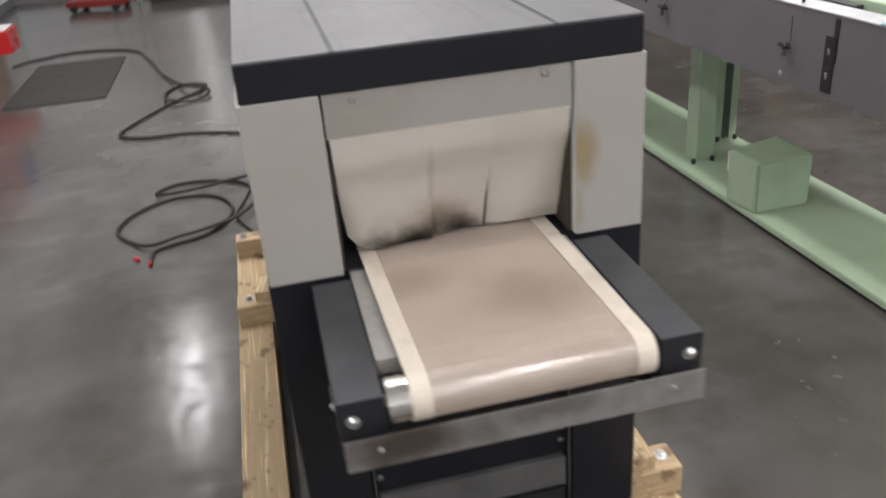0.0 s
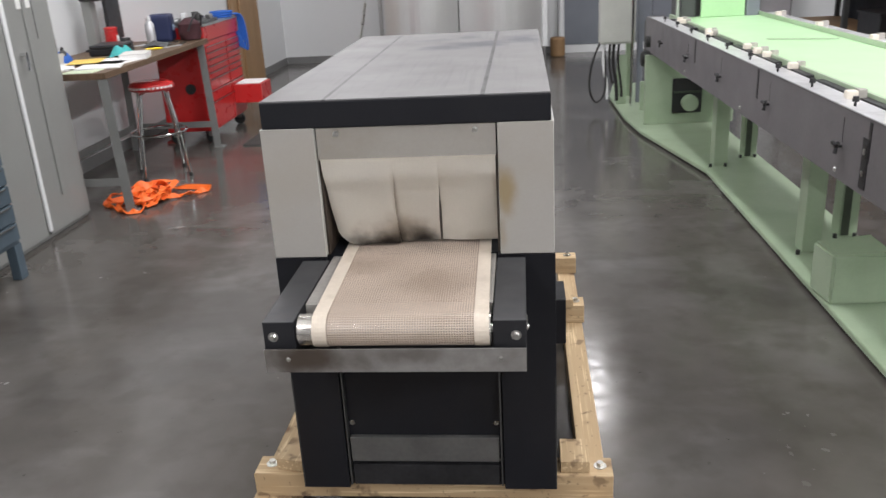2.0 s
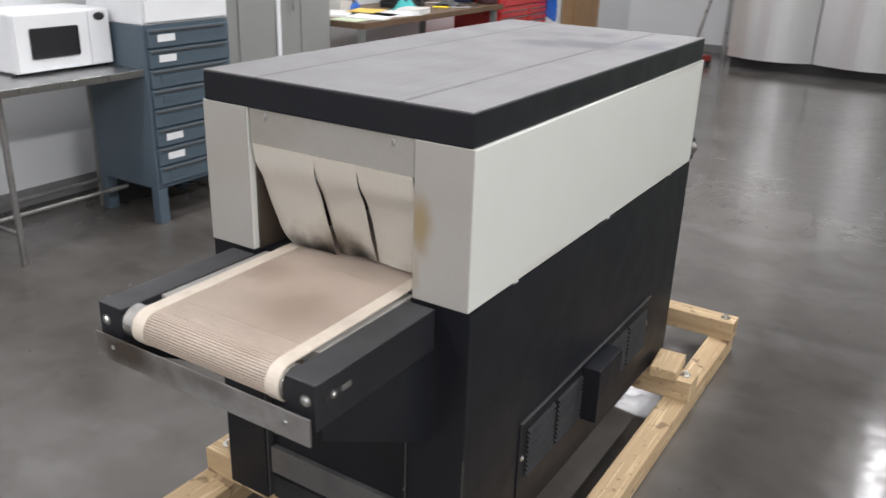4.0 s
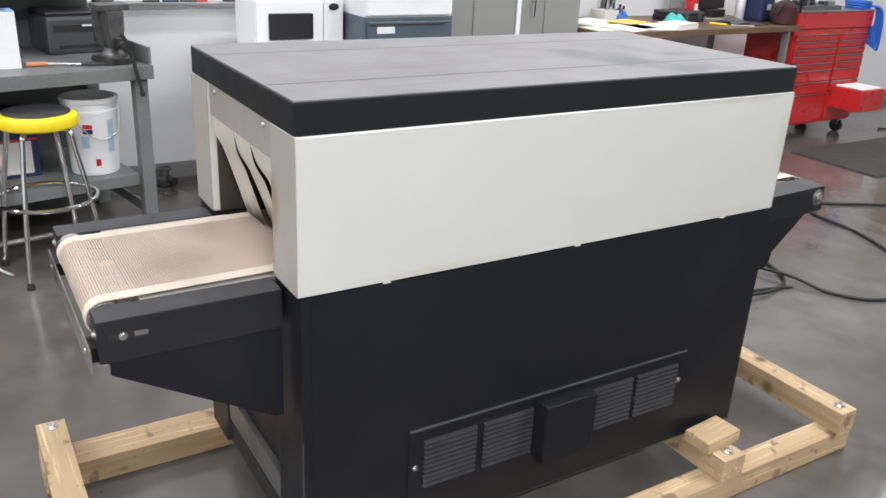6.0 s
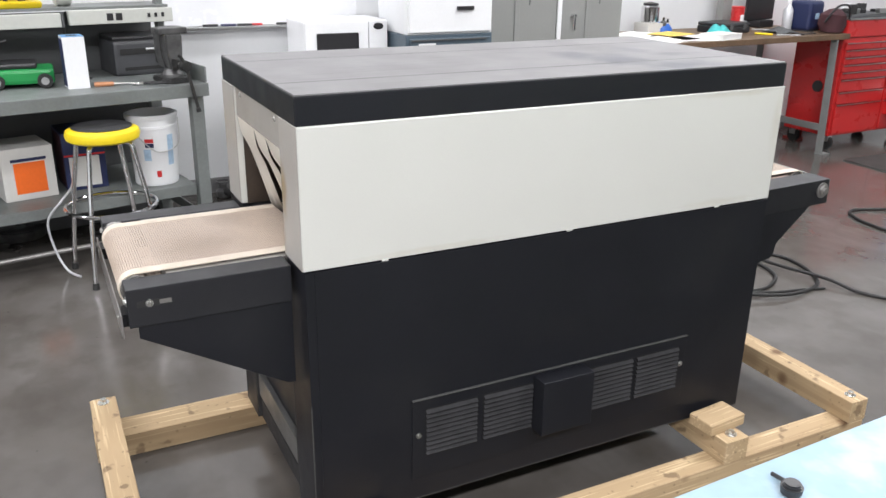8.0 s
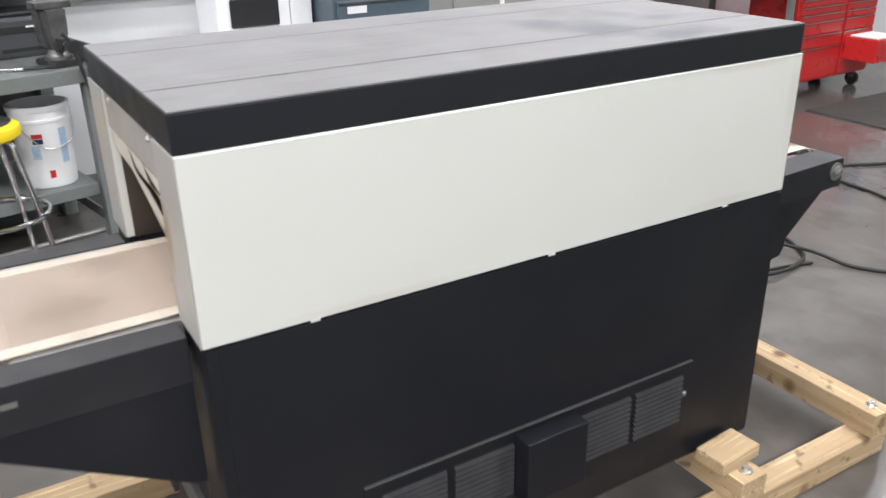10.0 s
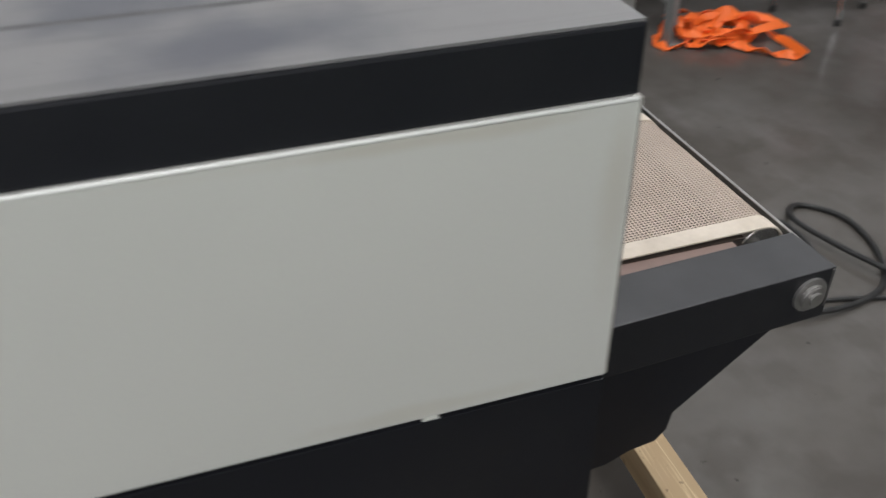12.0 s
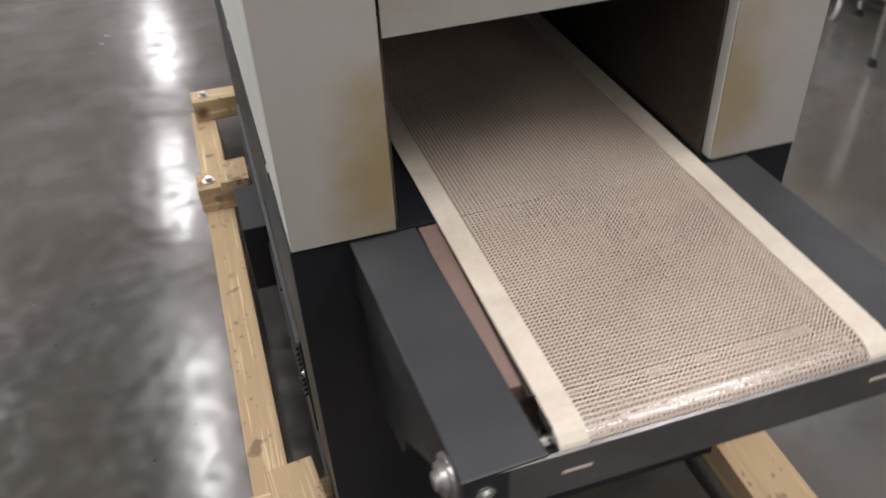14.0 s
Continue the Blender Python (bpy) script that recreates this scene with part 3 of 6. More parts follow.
def make_base():
    w = 0.392
    part("base_cabinet", box(-w, w, FR + 0.03, BK - 0.005, BZ, CZ - 0.004, 0.001), M["charcoal"], tunnel, "charcoal sheet-metal base cabinet")
    # front: two side panels and a recessed middle
    for x0, x1 in ((-w, -0.248), (0.235, w)):
        part("front_panel", box(x0, x1, FR + 0.006, FR + 0.0298, BZ, CZ - 0.004, 0.001), M["charcoal"], tunnel)
    part("cross_plate", box(-0.234, 0.22, FR + 0.012, FR + 0.03, 0.265, 0.35, 0.002), M["cross_grey"], tunnel, "worn grey cross plate")
    part("kick_plate", box(-0.234, 0.22, FR + 0.016, FR + 0.03, 0.178, 0.25, 0.002), M["louvre"], tunnel)
    for x in (-0.241, 0.2275):
        part("edge_flange", box(x - 0.0025, x + 0.0025, FR + 0.006, FR + 0.03, BZ + 0.01, 0.8, 0.0008), M["charcoal_edge"], tunnel, "worn flange edge")
        for z in (0.392, 0.262):
            screw((x + (0.014 if x < 0 else -0.014), FR + 0.03, z), (0, -1, 0), 0.006, tunnel)
    part("bottom_edge", box(w, w + 0.0012, FR + 0.03, BK - 0.01, BZ + 0.0005, BZ + 0.0035), M["charcoal_edge"], tunnel, "worn lower edge")
    for s in (-1, 1):
        part("corner_edge", box(*sorted((s * (w - 0.003), s * (w + 0.0008))), FR + 0.005, FR + 0.0085, BZ + 0.002, 0.56), M["charcoal_edge"], tunnel, "worn corner edge")
    # louvred service panel on the side
    lp = part("service_panel", box(w, w + 0.004, -0.455, 0.545, 0.245, 0.505, 0.001), M["charcoal"], tunnel, "charcoal service panel with louvres")
    part("ledge", box(w, w + 0.009, -0.455, 0.545, 0.505, 0.5085, 0.0008, seg=1), M["worn_grey"], lp, "worn ledge strip")
    for y0, y1 in ((-0.413, -0.247), (-0.225, -0.056), (0.150, 0.322), (0.339, 0.512)):
        part("vent_field", box(w + 0.004, w + 0.0048, y0 - 0.003, y1 + 0.003, 0.318, 0.473), M["vent"], lp, "dusty recessed vent field")
        for k in range(10):
            z = 0.321 + k * 0.0151
            part("louvre", prism([(w + 0.0048, z), (w + 0.0135, z + 0.001), (w + 0.0135, z + 0.0035), (w + 0.0048, z + 0.012)], "y", y0, y1, 0.0), M["louvre"], lp)
    part("cover_box", box(w + 0.004, 0.455, -0.053, 0.13, 0.315, 0.496, 0.003), M["charcoal"], lp)
    screw((w + 0.004, -0.435, 0.39), (1, 0, 0), 0.007, lp)
    screw((w + 0.004, 0.527, 0.405), (1, 0, 0), 0.007, lp)


def make_conveyor():
    zt = 0.938
    for s in (-1, 1):                       # s: side; e: end
        for y_in, y_out, e in ((FR, -1.16, -1), (BK, 1.228, 1)):
            x0, x1 = sorted((s * (0.233 if e < 0 else 0.214), s * 0.31))
            ya, yb = sorted((y_in, y_out))
            low = 0.838 if e < 0 else 0.847
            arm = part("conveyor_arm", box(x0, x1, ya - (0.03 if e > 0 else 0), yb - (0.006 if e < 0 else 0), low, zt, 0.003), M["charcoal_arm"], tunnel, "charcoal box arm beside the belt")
            if e > 0:                        # the back arms lean a little to one side
                arm.matrix_basis = Matrix.Translation((0, BK, 0)) @ pose(0, 0, 0, 0, 0, 3.0) @ Matrix.Translation((0, -BK, 0))
                out = [(1.14, low - 0.001), (BK + 0.008, low - 0.001), (BK + 0.008, 0.655), (0.885, 0.657), (0.925, 0.672), (0.968, 0.676), (0.985, 0.695), (0.99, 0.728), (1.02, 0.752)]
            else:
                out = [(-1.14, low - 0.001), (FR - 0.008, low - 0.001), (FR - 0.008, 0.6), (FR - 0.03, 0.602), (-1.14, 0.808)]
            g0, g1 = sorted((s * 0.299, s * 0.3065))
            part("gusset", prism(out, "x", g0, g1), M["charcoal"], arm, "tapered gusset plate")
            if e < 0:
                screw((s * 0.286, y_out, 0.9), (0, -1, 0), 0.009, arm, "bolt")
                part("slot", box(*sorted((s * 0.3102, s * 0.3112)), -1.138, -1.056, 0.889, 0.906), M["rubber"], arm)
                screw((s * 0.311, -1.109, 0.898), (s, 0, 0), 0.007, arm, "bolt")
                part("slot_plate", box(*sorted((s * 0.3112, s * 0.313)), -1.086, -1.058, 0.893, 0.904, 0.0008), M["worn_steel"], arm)
            else:
                bm = cyl((s * 0.31, 1.188, 0.9), (s * 0.3145, 1.188, 0.9), 0.028, seg=24)
                cyl((s * 0.3145, 1.188, 0.9), (s * 0.323, 1.188, 0.9), 0.02, seg=24, bm=bm, bevel=0.002)
                cyl((s * 0.323, 1.188, 0.9), (s * 0.328, 1.188, 0.9), 0.011, seg=16, bm=bm)
                part("bearing", bm, M["worn_steel"], arm, "steel bearing with a collar")
                screw((s * 0.286, y_out, 0.91), (0, 1, 0), 0.008, arm, "bolt")
    part("front_guard_bar", box(-0.307, 0.309, -1.178, -1.174, 0.815, 0.875, 0.001), M["guard"], tunnel, "worn grey steel guard strip, rusty at one end")
    for x in (-0.25, 0.25):
        screw((x, -1.178, 0.85), (0, -1, 0), 0.004, tunnel)
        part("bracket", box(x - 0.03, x + 0.03, -1.174, -1.15, 0.832, 0.865, 0.001), M["charcoal"], tunnel)
    part("back_guard_bar", box(-0.332, 0.29, 1.237, 1.241, 0.868, 0.934, 0.001), M["guard_dark"], tunnel, "dull dark steel guard strip with a bright upper edge")
    part("guard_edge", box(-0.331, 0.289, 1.2365, 1.2415, 0.934, 0.9355), M["worn_steel"], tunnel, "bright upper edge strip")
    part("bracket", box(-0.315, -0.285, 1.215, 1.2365, 0.825, 0.875, 0.003), M["black"], tunnel)
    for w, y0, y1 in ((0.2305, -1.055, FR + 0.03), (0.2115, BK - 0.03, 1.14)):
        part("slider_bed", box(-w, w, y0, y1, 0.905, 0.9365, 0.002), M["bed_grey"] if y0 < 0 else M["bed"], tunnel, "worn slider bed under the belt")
    # added sheets whose colour stands in for the shade between the strands
    part("bed_liner", box(-0.185, 0.185, FR + 0.04, 1.16, 0.9366, 0.9385), M["bed_liner"], tunnel, "dark brown sheet added for the shade in the mesh holes")
    part("bed_liner", box(-0.185, 0.185, -1.05, FR + 0.038, 0.9366, 0.9385), M["bed_tan"], tunnel, "tan sheet added for the paler shade in the mesh holes")
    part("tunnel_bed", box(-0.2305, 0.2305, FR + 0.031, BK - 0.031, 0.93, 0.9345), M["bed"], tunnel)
    for y, w in ((-1.128, 0.228), (1.2, 0.196)):
        rl = part("roller", cyl((-w, y, 0.904), (w - (0.0 if y < 0 else 0.02), y, 0.904), 0.0375, seg=36, bevel=0.002), M["roller"], tunnel, "bright steel end roller", smooth=False)
        part("shaft", cyl((-0.238, y, 0.904), (0.238, y, 0.904), 0.01, seg=14), M["bolt"], rl)


def belt_line(n_arc=12):
    """The belt's closed way round both rollers as (y, z, normal_y, normal_z)."""
    ya, yb, zc, r = -1.128, 1.2, 0.904, 0.0385
    out = [(ya, zc + r, 0, 1), (yb, zc + r, 0, 1)]
    for k in range(1, n_arc):
        w = math.pi / 2 - math.pi * k / n_arc
        out.append((yb + r * math.cos(w), zc + r * math.sin(w), math.cos(w), math.sin(w)))
    out += [(yb, zc - r, 0, -1), (ya, zc - r, 0, -1)]
    for k in range(1, n_arc):
        w = -math.pi / 2 - math.pi * k / n_arc
        out.append((ya + r * math.cos(w), zc + r * math.sin(w), math.cos(w), math.sin(w)))
    return out


def loop_strip(x0, x1, lift, thick, line):
    verts, faces = [], []
    n = len(line)
    for y, z, ny, nz in line:
        for x, h in ((x0, lift), (x1, lift), (x1, lift + thick), (x0, lift + thick)):
            verts.append((x, y + ny * h, z + nz * h))
    for i in range(n):
        a, b = 4 * i, 4 * ((i + 1) % n)
        for k in range(4):
            faces.append((a + k, a + (k + 1) % 4, b + (k + 1) % 4, b + k))
    return verts, faces


def from_lists(name, verts, faces, mat, parent, label=""):
    me = bpy.data.meshes.new(name)
    me.from_pydata(verts, [], faces)
    me.materials.append(mat)
    me.update()
    ob = new(name, me)
    ob.parent = parent
    return tagged(ob, label)


def make_belt():
    xl, xr, bw, pitch, sw = -0.208, 0.208, 0.034, 0.0061, 0.0025
    line = belt_line()
    verts, faces = [], []

    def add(vs, fs):
        o = len(verts)
        verts.extend(vs)
        faces.extend(tuple(i + o for i in f) for f in fs)
    n = round((xr - xl - 2 * bw) / pitch)
    for k in range(n + 1):
        x = xl + bw + (xr - xl - 2 * bw) * k / n
        add(*loop_strip(x - sw / 2, x + sw / 2, 0.0003, 0.0008, line))
    # cross strands at even steps round the loop
    ya, yb, zc, r = -1.128, 1.2, 0.904, 0.0385
    straight, arc = yb - ya, math.pi * r
    total = 2 * straight + 2 * arc
    count = round(total / pitch)
    for k in range(count):
        d = total * k / count
        if d < straight:
            c, nv = (ya + d, zc + r), (0, 1)
        elif d < straight + arc:
            w = math.pi / 2 - (d - straight) / r
            c, nv = (yb + r * math.cos(w), zc + r * math.sin(w)), (math.cos(w), math.sin(w))
        elif d < 2 * straight + arc:
            c, nv = (yb - (d - straight - arc), zc - r), (0, -1)
        else:
            w = -math.pi / 2 - (d - 2 * straight - arc) / r
            c, nv = (ya + r * math.cos(w), zc + r * math.sin(w)), (math.cos(w), math.sin(w))
        tv = (nv[1], -nv[0])
        vs = []
        for x in (xl + bw - 0.002, xr - bw + 0.002):
            for u, h in ((-sw / 2, 0.0004), (sw / 2, 0.0004), (sw / 2, 0.0012), (-sw / 2, 0.0012)):
                vs.append((x, c[0] + tv[0] * u + nv[0] * h, c[1] + tv[1] * u + nv[1] * h))
        add(vs, [(a, (a + 1) % 4, 4 + (a + 1) % 4, 4 + a) for a in range(4)])
    verts = [(x - 0.006 - 0.0195 * y, y, z) for x, y, z in verts]
    belt = from_lists("mesh_belt", verts, faces, M["belt"], tunnel, "tan open-weave mesh belt")
    for x0, x1 in ((xl, xl + bw), (xr - bw, xr)):
        v, f = loop_strip(x0, x1, 0.0003, 0.0026, line)
        v = [(x - 0.006 - 0.0195 * y, y, z) for x, y, z in v]
        from_lists("edge_band", v, f, M["band"], belt, "cream edge band")


M["lid_seam"] = material("seam_shade", (0.075, 0.074, 0.077), 0.42, vary=0.45, scale=5, fine=20)
M["bed_liner"] = material("brown_hole_shade", (0.034, 0.026, 0.022), 0.24, vary=0.25, scale=7, gloss=0.6)
M["roller"] = material("satin_roller_steel", (0.6, 0.58, 0.55), 0.22, 0.85, vary=0.2, scale=8, fine=60, stain=(0.3, 0.25, 0.2), stain_amount=0.5, stain_scale=9)
M["bed_tan"] = material("tan_hole_shade", (0.15, 0.115, 0.092), 0.4, vary=0.3, scale=8)
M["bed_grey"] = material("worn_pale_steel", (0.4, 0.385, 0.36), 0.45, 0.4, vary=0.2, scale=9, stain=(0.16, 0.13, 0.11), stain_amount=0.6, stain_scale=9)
M["cross_grey"] = material("scuffed_mid_grey_paint", (0.145, 0.145, 0.142), 0.38, 0.45, vary=0.2, scale=9, fine=80, stain=(0.09, 0.09, 0.088), stain_amount=0.5, stain_scale=11)
M["worn_grey"] = material("worn_grey_paint", (0.078, 0.078, 0.077), 0.5, 0.2, vary=0.25, scale=9, fine=80, stain=(0.06, 0.06, 0.06), stain_amount=0.5, stain_scale=12)
M["charcoal_edge"] = material("worn_charcoal_edge", (0.042, 0.042, 0.042), 0.5, vary=0.4, scale=14)
M["guard_dark"] = material("dull_dark_steel", (0.1, 0.098, 0.095), 0.45, 0.4, vary=0.3, scale=8, fine=70)
M["guard"] = material("rusty_guard_steel", (0.33, 0.32, 0.31), 0.4, 0.6, vary=0.25, scale=6, fine=60, stain=(0.12, 0.1, 0.085), stain_amount=0.6, stain_scale=7)
blob(M["guard"], [((-0.22, -1.178, 0.85), (0.2, 0.1, 0.06), 0.9), ((0.02, -1.178, 0.86), (0.12, 0.1, 0.03), 0.5)], (0.07, 0.05, 0.035))
# header enamel: the shaded end tone taken a step darker
M["header"] = material("shaded_header_enamel", (0.3, 0.285, 0.26), 0.45, vary=0.08, scale=4, fine=120, bump=0.02, stain=(0.23, 0.2, 0.16), stain_amount=0.5, stain_scale=5)
M["louvre"] = material("dusty_charcoal_louvre", (0.021, 0.021, 0.023), 0.5, vary=0.6, scale=14, gloss=0.25)
M["vent"] = material("dusty_vent_sheet", (0.014, 0.014, 0.015), 0.6, vary=0.5, scale=18, gloss=0.3)
M["liner"] = material("shaded_brown_liner", (0.05, 0.037, 0.028), 0.55, 0.2, vary=0.3, scale=6, stain=(0.05, 0.035, 0.025), stain_amount=0.8, stain_scale=5)
make_lid()
make_housing()
make_curtain()
make_base()
make_conveyor()
make_belt()

# ---- timber skid ----
skid = empty("shipping_skid", 0, 0, 0, label="bolted pine timber skid under the tunnel", category="skid")
TH = 0.086


def timber(name, x, y, z, length, w, h, turn, label=""):
    """A sawn timber along its own x axis, its middle at x, y and its underside at z."""
    rnd = random.Random(round(x * 91 + y * 37, 3))
    bm = box(-length / 2, length / 2, -w / 2, w / 2, 0, h, 0.004)
    for v in bm.verts:
        v.co += Vector((rnd.uniform(-1, 1), rnd.uniform(-1, 1), 0)) * 0.001
    ob = part(name, bm, M["wood"], skid, label)
    ob.matrix_parent_inverse = Matrix.Identity(4)
    ob.matrix_basis = pose(x, y, z, 0, 0, turn)
    return ob


def lag(x, y, z):
    bm = cyl((x, y, z), (x, y, z + 0.003), 0.02, seg=18)
    cyl((x, y, z + 0.003), (x, y, z + 0.015), 0.011, seg=6, bm=bm)
    part("lag_bolt", bm, M["bolt"], skid)


for sx, wide in ((-0.525, 0.128), (0.517, 0.086)):
    timber("runner", sx, 0.021, 0.0, 2.572, wide, TH, 90)
for cy, cx in ((-1.218, -0.03), (1.256, -0.005)):
    timber("cross_beam", cx, cy, TH, 1.15, TH, TH, 0)
    for bx in (-0.54, 0.53):
        lag(cx + bx, cy, 2 * TH)
for cy in (-0.628, 0.66):
    timber("cross_beam", -0.005, cy, TH, 1.15, 0.1, TH, 0)
    for s in (-1, 1):
        if cy > 0 and s > 0:
            timber("block", 0.462, cy + 0.004, 2 * TH, 0.162, 0.1, 0.042, 95, "short timber clamping block")
        else:
            timber("block", s * 0.452, cy + 0.03, 2 * TH, 0.13, 0.09, 0.042, 90 if s > 0 else 80, "short timber clamping block")
        lag(s * 0.532, cy + 0.004, 2 * TH)

# ---- green packaging line ----
line = empty("packaging_line", 1.6, 0, 0, 2.3, label="long mint-green packaging line with grey steel side plates", category="conveyor line")
Y0, Y1 = -0.66, 4.6


def make_line():
    part("base_plate", prism([(0.13, Y0), (0.205, 3.32), (-0.04, 4.75), (-0.085, 5.4), (-0.065, 6.6), (0.1, 7.4), (1.0, 7.4), (0.72, 4.6), (0.66, Y0)], "z", 0.02, 0.05, 0.004), M["green"], line, "mint-green floor plate")
    part("plinth", prism([(0.16, Y0 + 0.05), (0.23, 3.35), (0.0, 4.75), (-0.03, 5.4), (-0.03, 6.6), (0.15, 7.3), (0.95, 7.3), (0.68, 4.6), (0.62, Y0 + 0.05)], "z", 0.0, 0.02), M["black"], line)
    for x0 in (0.0, 1.0):
        part("side_plate", box(x0, x0 + 0.012, Y0, Y1, 0.765, 1.06, 0.002), M["conv_grey"], line, "grey steel side plate")
        part("top_rim", box(x0 - 0.004 if x0 == 0 else 0.9, x0 + 0.1 if x0 == 0 else 1.016, Y0, Y1, 1.06, 1.066, 0.002), M["rim"], line, "bright steel rim")
        for y in (0.27, 1.62, 3.0):      # plate joints
            ys = y
            part("joint_strip", box(*((-0.002, 0.0) if x0 == 0 else (1.012, 1.014)), ys - 0.012, ys + 0.012, 0.9, 1.05, 0.0005, seg=1), M["black"], line)
            screw((0 if x0 == 0 else 1.012, y + 0.28, 0.80), (-1 if x0 == 0 else 1, 0, 0), 0.009, line, "bolt")
    for y in (0.51, 1.42, 2.33, 3.2, 4.1):
        bm = cyl((0, y, 0.905), (-0.03, y, 0.905), 0.007, seg=10)
        for a in (0.4, 2.5, 4.6):
            cyl((-0.02, y, 0.905), (-0.026, y + 0.03 * math.cos(a), 0.905 + 0.03 * math.sin(a)), 0.006, 0.009, seg=8, bm=bm)
        part("knob", bm, M["black"], line, "black three-armed knob")
        part("hinge_line", box(-0.001, 0.0, y - 0.0015, y + 0.0015, 0.92, 1.02), M["iron"], line)
    win = part("switch_plate", box(-0.004, 0.0, 0.265, 0.318, 0.79, 0.985, 0.001), M["black"], line, "black switch plate with two small windows")
    for z0 in (0.82, 0.905):
        part("window", box(-0.0055, -0.004, 0.275, 0.308, z0, z0 + 0.06, 0.0005, seg=1), M["iron"], win)
        part("switch", box(-0.009, -0.0055, 0.284, 0.298, z0 + 0.018, z0 + 0.04, 0.001, seg=1), M["bolt"], win)
    part("table", box(0.17, 0.9, Y0, Y1, 1.035, 1.055, 0.002), M["pale_green"], line, "pale green table sheet")
    part("inner_rail", box(0.15, 0.17, Y0, Y1, 1.03, 1.085, 0.002), M["green"], line)
    part("inner_rail", box(0.86, 0.88, Y0, Y1, 1.055, 1.085, 0.002), M["green"], line)
    # clips, slots and thumb screws along the rim
    rnd = random.Random(4)
    for dx, yy in ((0.075, 0.66), (0.12, 1.48), (0.13, 1.92), (0.13, 2.09), (0.13, 2.29), (0.1, 3.06), (0.13, 3.2), (0.12, 3.95), (0.13, 4.1), (0.92, 0.7), (0.93, 1.5), (0.93, 2.2), (0.93, 2.45), (0.92, 3.3), (0.93, 4.2)):
        clip = part("clip", box(dx - 0.02, dx + 0.025, yy - 0.022, yy + 0.022, 1.066, 1.1, 0.008), M["clip"], line, "cream plastic clip")
        part("foot", box(dx + 0.025, dx + 0.06, yy - 0.02, yy + 0.02, 1.066, 1.105, 0.003), M["pale_grey_metal"], clip)
    for k in range(9):
        y = 0.5 + k * 0.46
        part("slot", box(0.108, 0.146, y - 0.17, y + 0.17, 1.05, 1.07, 0.002), M["black"], line)
        bm = cyl((0.03, y, 1.066), (0.03, y, 1.09), 0.006, seg=8)
        cyl((0.03, y, 1.085), (0.03, y, 1.105), 0.014, 0.011, seg=10, bm=bm)
        part("thumb_screw", bm, M["black"], line)
    part("end_pan", box(-0.02, 0.95, Y0, 0.06, 1.067, 1.074, 0.003), M["pan"], line, "pale blue-white end pan")
    bm = cyl((0.045, -0.507, 1.074), (0.045, -0.507, 1.09), 0.0125, 0.0145, seg=24, bevel=0.003)
    cyl((0.045, -0.507, 1.09), (0.045, -0.507, 1.0925), 0.010, seg=24, bm=bm)
    part("adjusting_knob", bm, M["black"], line, "round black adjusting knob")
    part("pin", cyl((0.008, -0.5, 1.08), (0.033, -0.497, 1.08), 0.003, seg=8), M["black"], line)
    part("cross_rod", cyl((0.4, 2.78, 1.062), (0.8, 2.62, 1.062), 0.0045, seg=10), M["green"], line)
    # legs: open channels facing along the line
    for y in (1.62, 3.5, 5.55):
        for lx, dy in ((0.335, -0.02), (0.625, 0.22)):
            bm = box(lx - 0.05, lx - 0.042, y + dy - 0.055, y + dy + 0.055, 0.05, 0.79, 0.001)
            box(lx - 0.042, lx + 0.05, y + dy - 0.055, y + dy - 0.047, 0.05, 0.79, 0.001, bm=bm)
            box(lx - 0.042, lx + 0.05, y + dy + 0.047, y + dy + 0.055, 0.05, 0.79, 0.001, bm=bm)
            leg = part("leg", bm, M["green"], line, "mint-green channel leg")
            if lx > 0.5:
                # added dark strip stands for the shade in the open channel
                part("channel_insert", box(lx - 0.04, lx + 0.004, y + dy - 0.0585, y + dy - 0.055, 0.055, 0.785), M["dark_green"], leg, "dark strip for the shade inside the channel")
            for bx in (-0.08, 0.03):
                part("anchor_bolt", cyl((lx + bx, y + dy - 0.08, 0.05), (lx + bx, y + dy - 0.08, 0.075), 0.012, seg=6), M["black"], leg)
    part("cross_member", box(0.24, 0.9, 1.6, 1.64, 0.70, 0.79, 0.003), M["conv_grey"], line)
    part("gear_cover", prism([(0.165, 0.845), (0.15, 1.06), (0.455, 1.13), (0.45, 0.845)], "z", 0.05, 0.3, 0.012), M["green"], line, "mint-green gear cover")
    part("bracket", box(0.35, 0.4, 1.3, 1.36, 0.05, 0.16, 0.006), M["clip"], line)
    # motor bay and far drive
    mb = part("motor_bay", box(0.04, 0.86, 5.0, 5.06, 0.05, 0.69, 0.004), M["green"], line, "mint-green bulkhead with an opening")
    # one black plate: the frame and the painted dark of the opening
    part("opening_frame", box(0.29, 0.56, 4.985, 5.0, 0.15, 0.47, 0.01), M["black"], mb)
    part("opening_sill", box(0.3, 0.55, 4.972, 4.985, 0.335, 0.355, 0.002), M["dark_green"], mb)
    part("motor", cyl((0.44, 4.98, 0.25), (0.44, 4.9, 0.25), 0.075, seg=20, bevel=0.01), M["green"], mb)
    part("guard_post", box(-0.06, 0.045, 6.09, 6.12, 0.05, 0.56, 0.004), M["green"], line, "mint-green upright plate")
    part("guard_post", box(0.1, 0.16, 6.5, 6.56, 0.05, 0.775, 0.004), M["green"], line, "mint-green upright post")
    part("low_guard", box(0.12, 0.85, 5.7, 5.74, 0.05, 0.34, 0.004), M["green"], line)
    part("conduit", tube([(0.17, 5.5, 0.76), (0.16, 5.48, 0.45), (0.2, 5.4, 0.2), (0.3, 5.3, 0.08)], 0.014), M["rubber"], line)
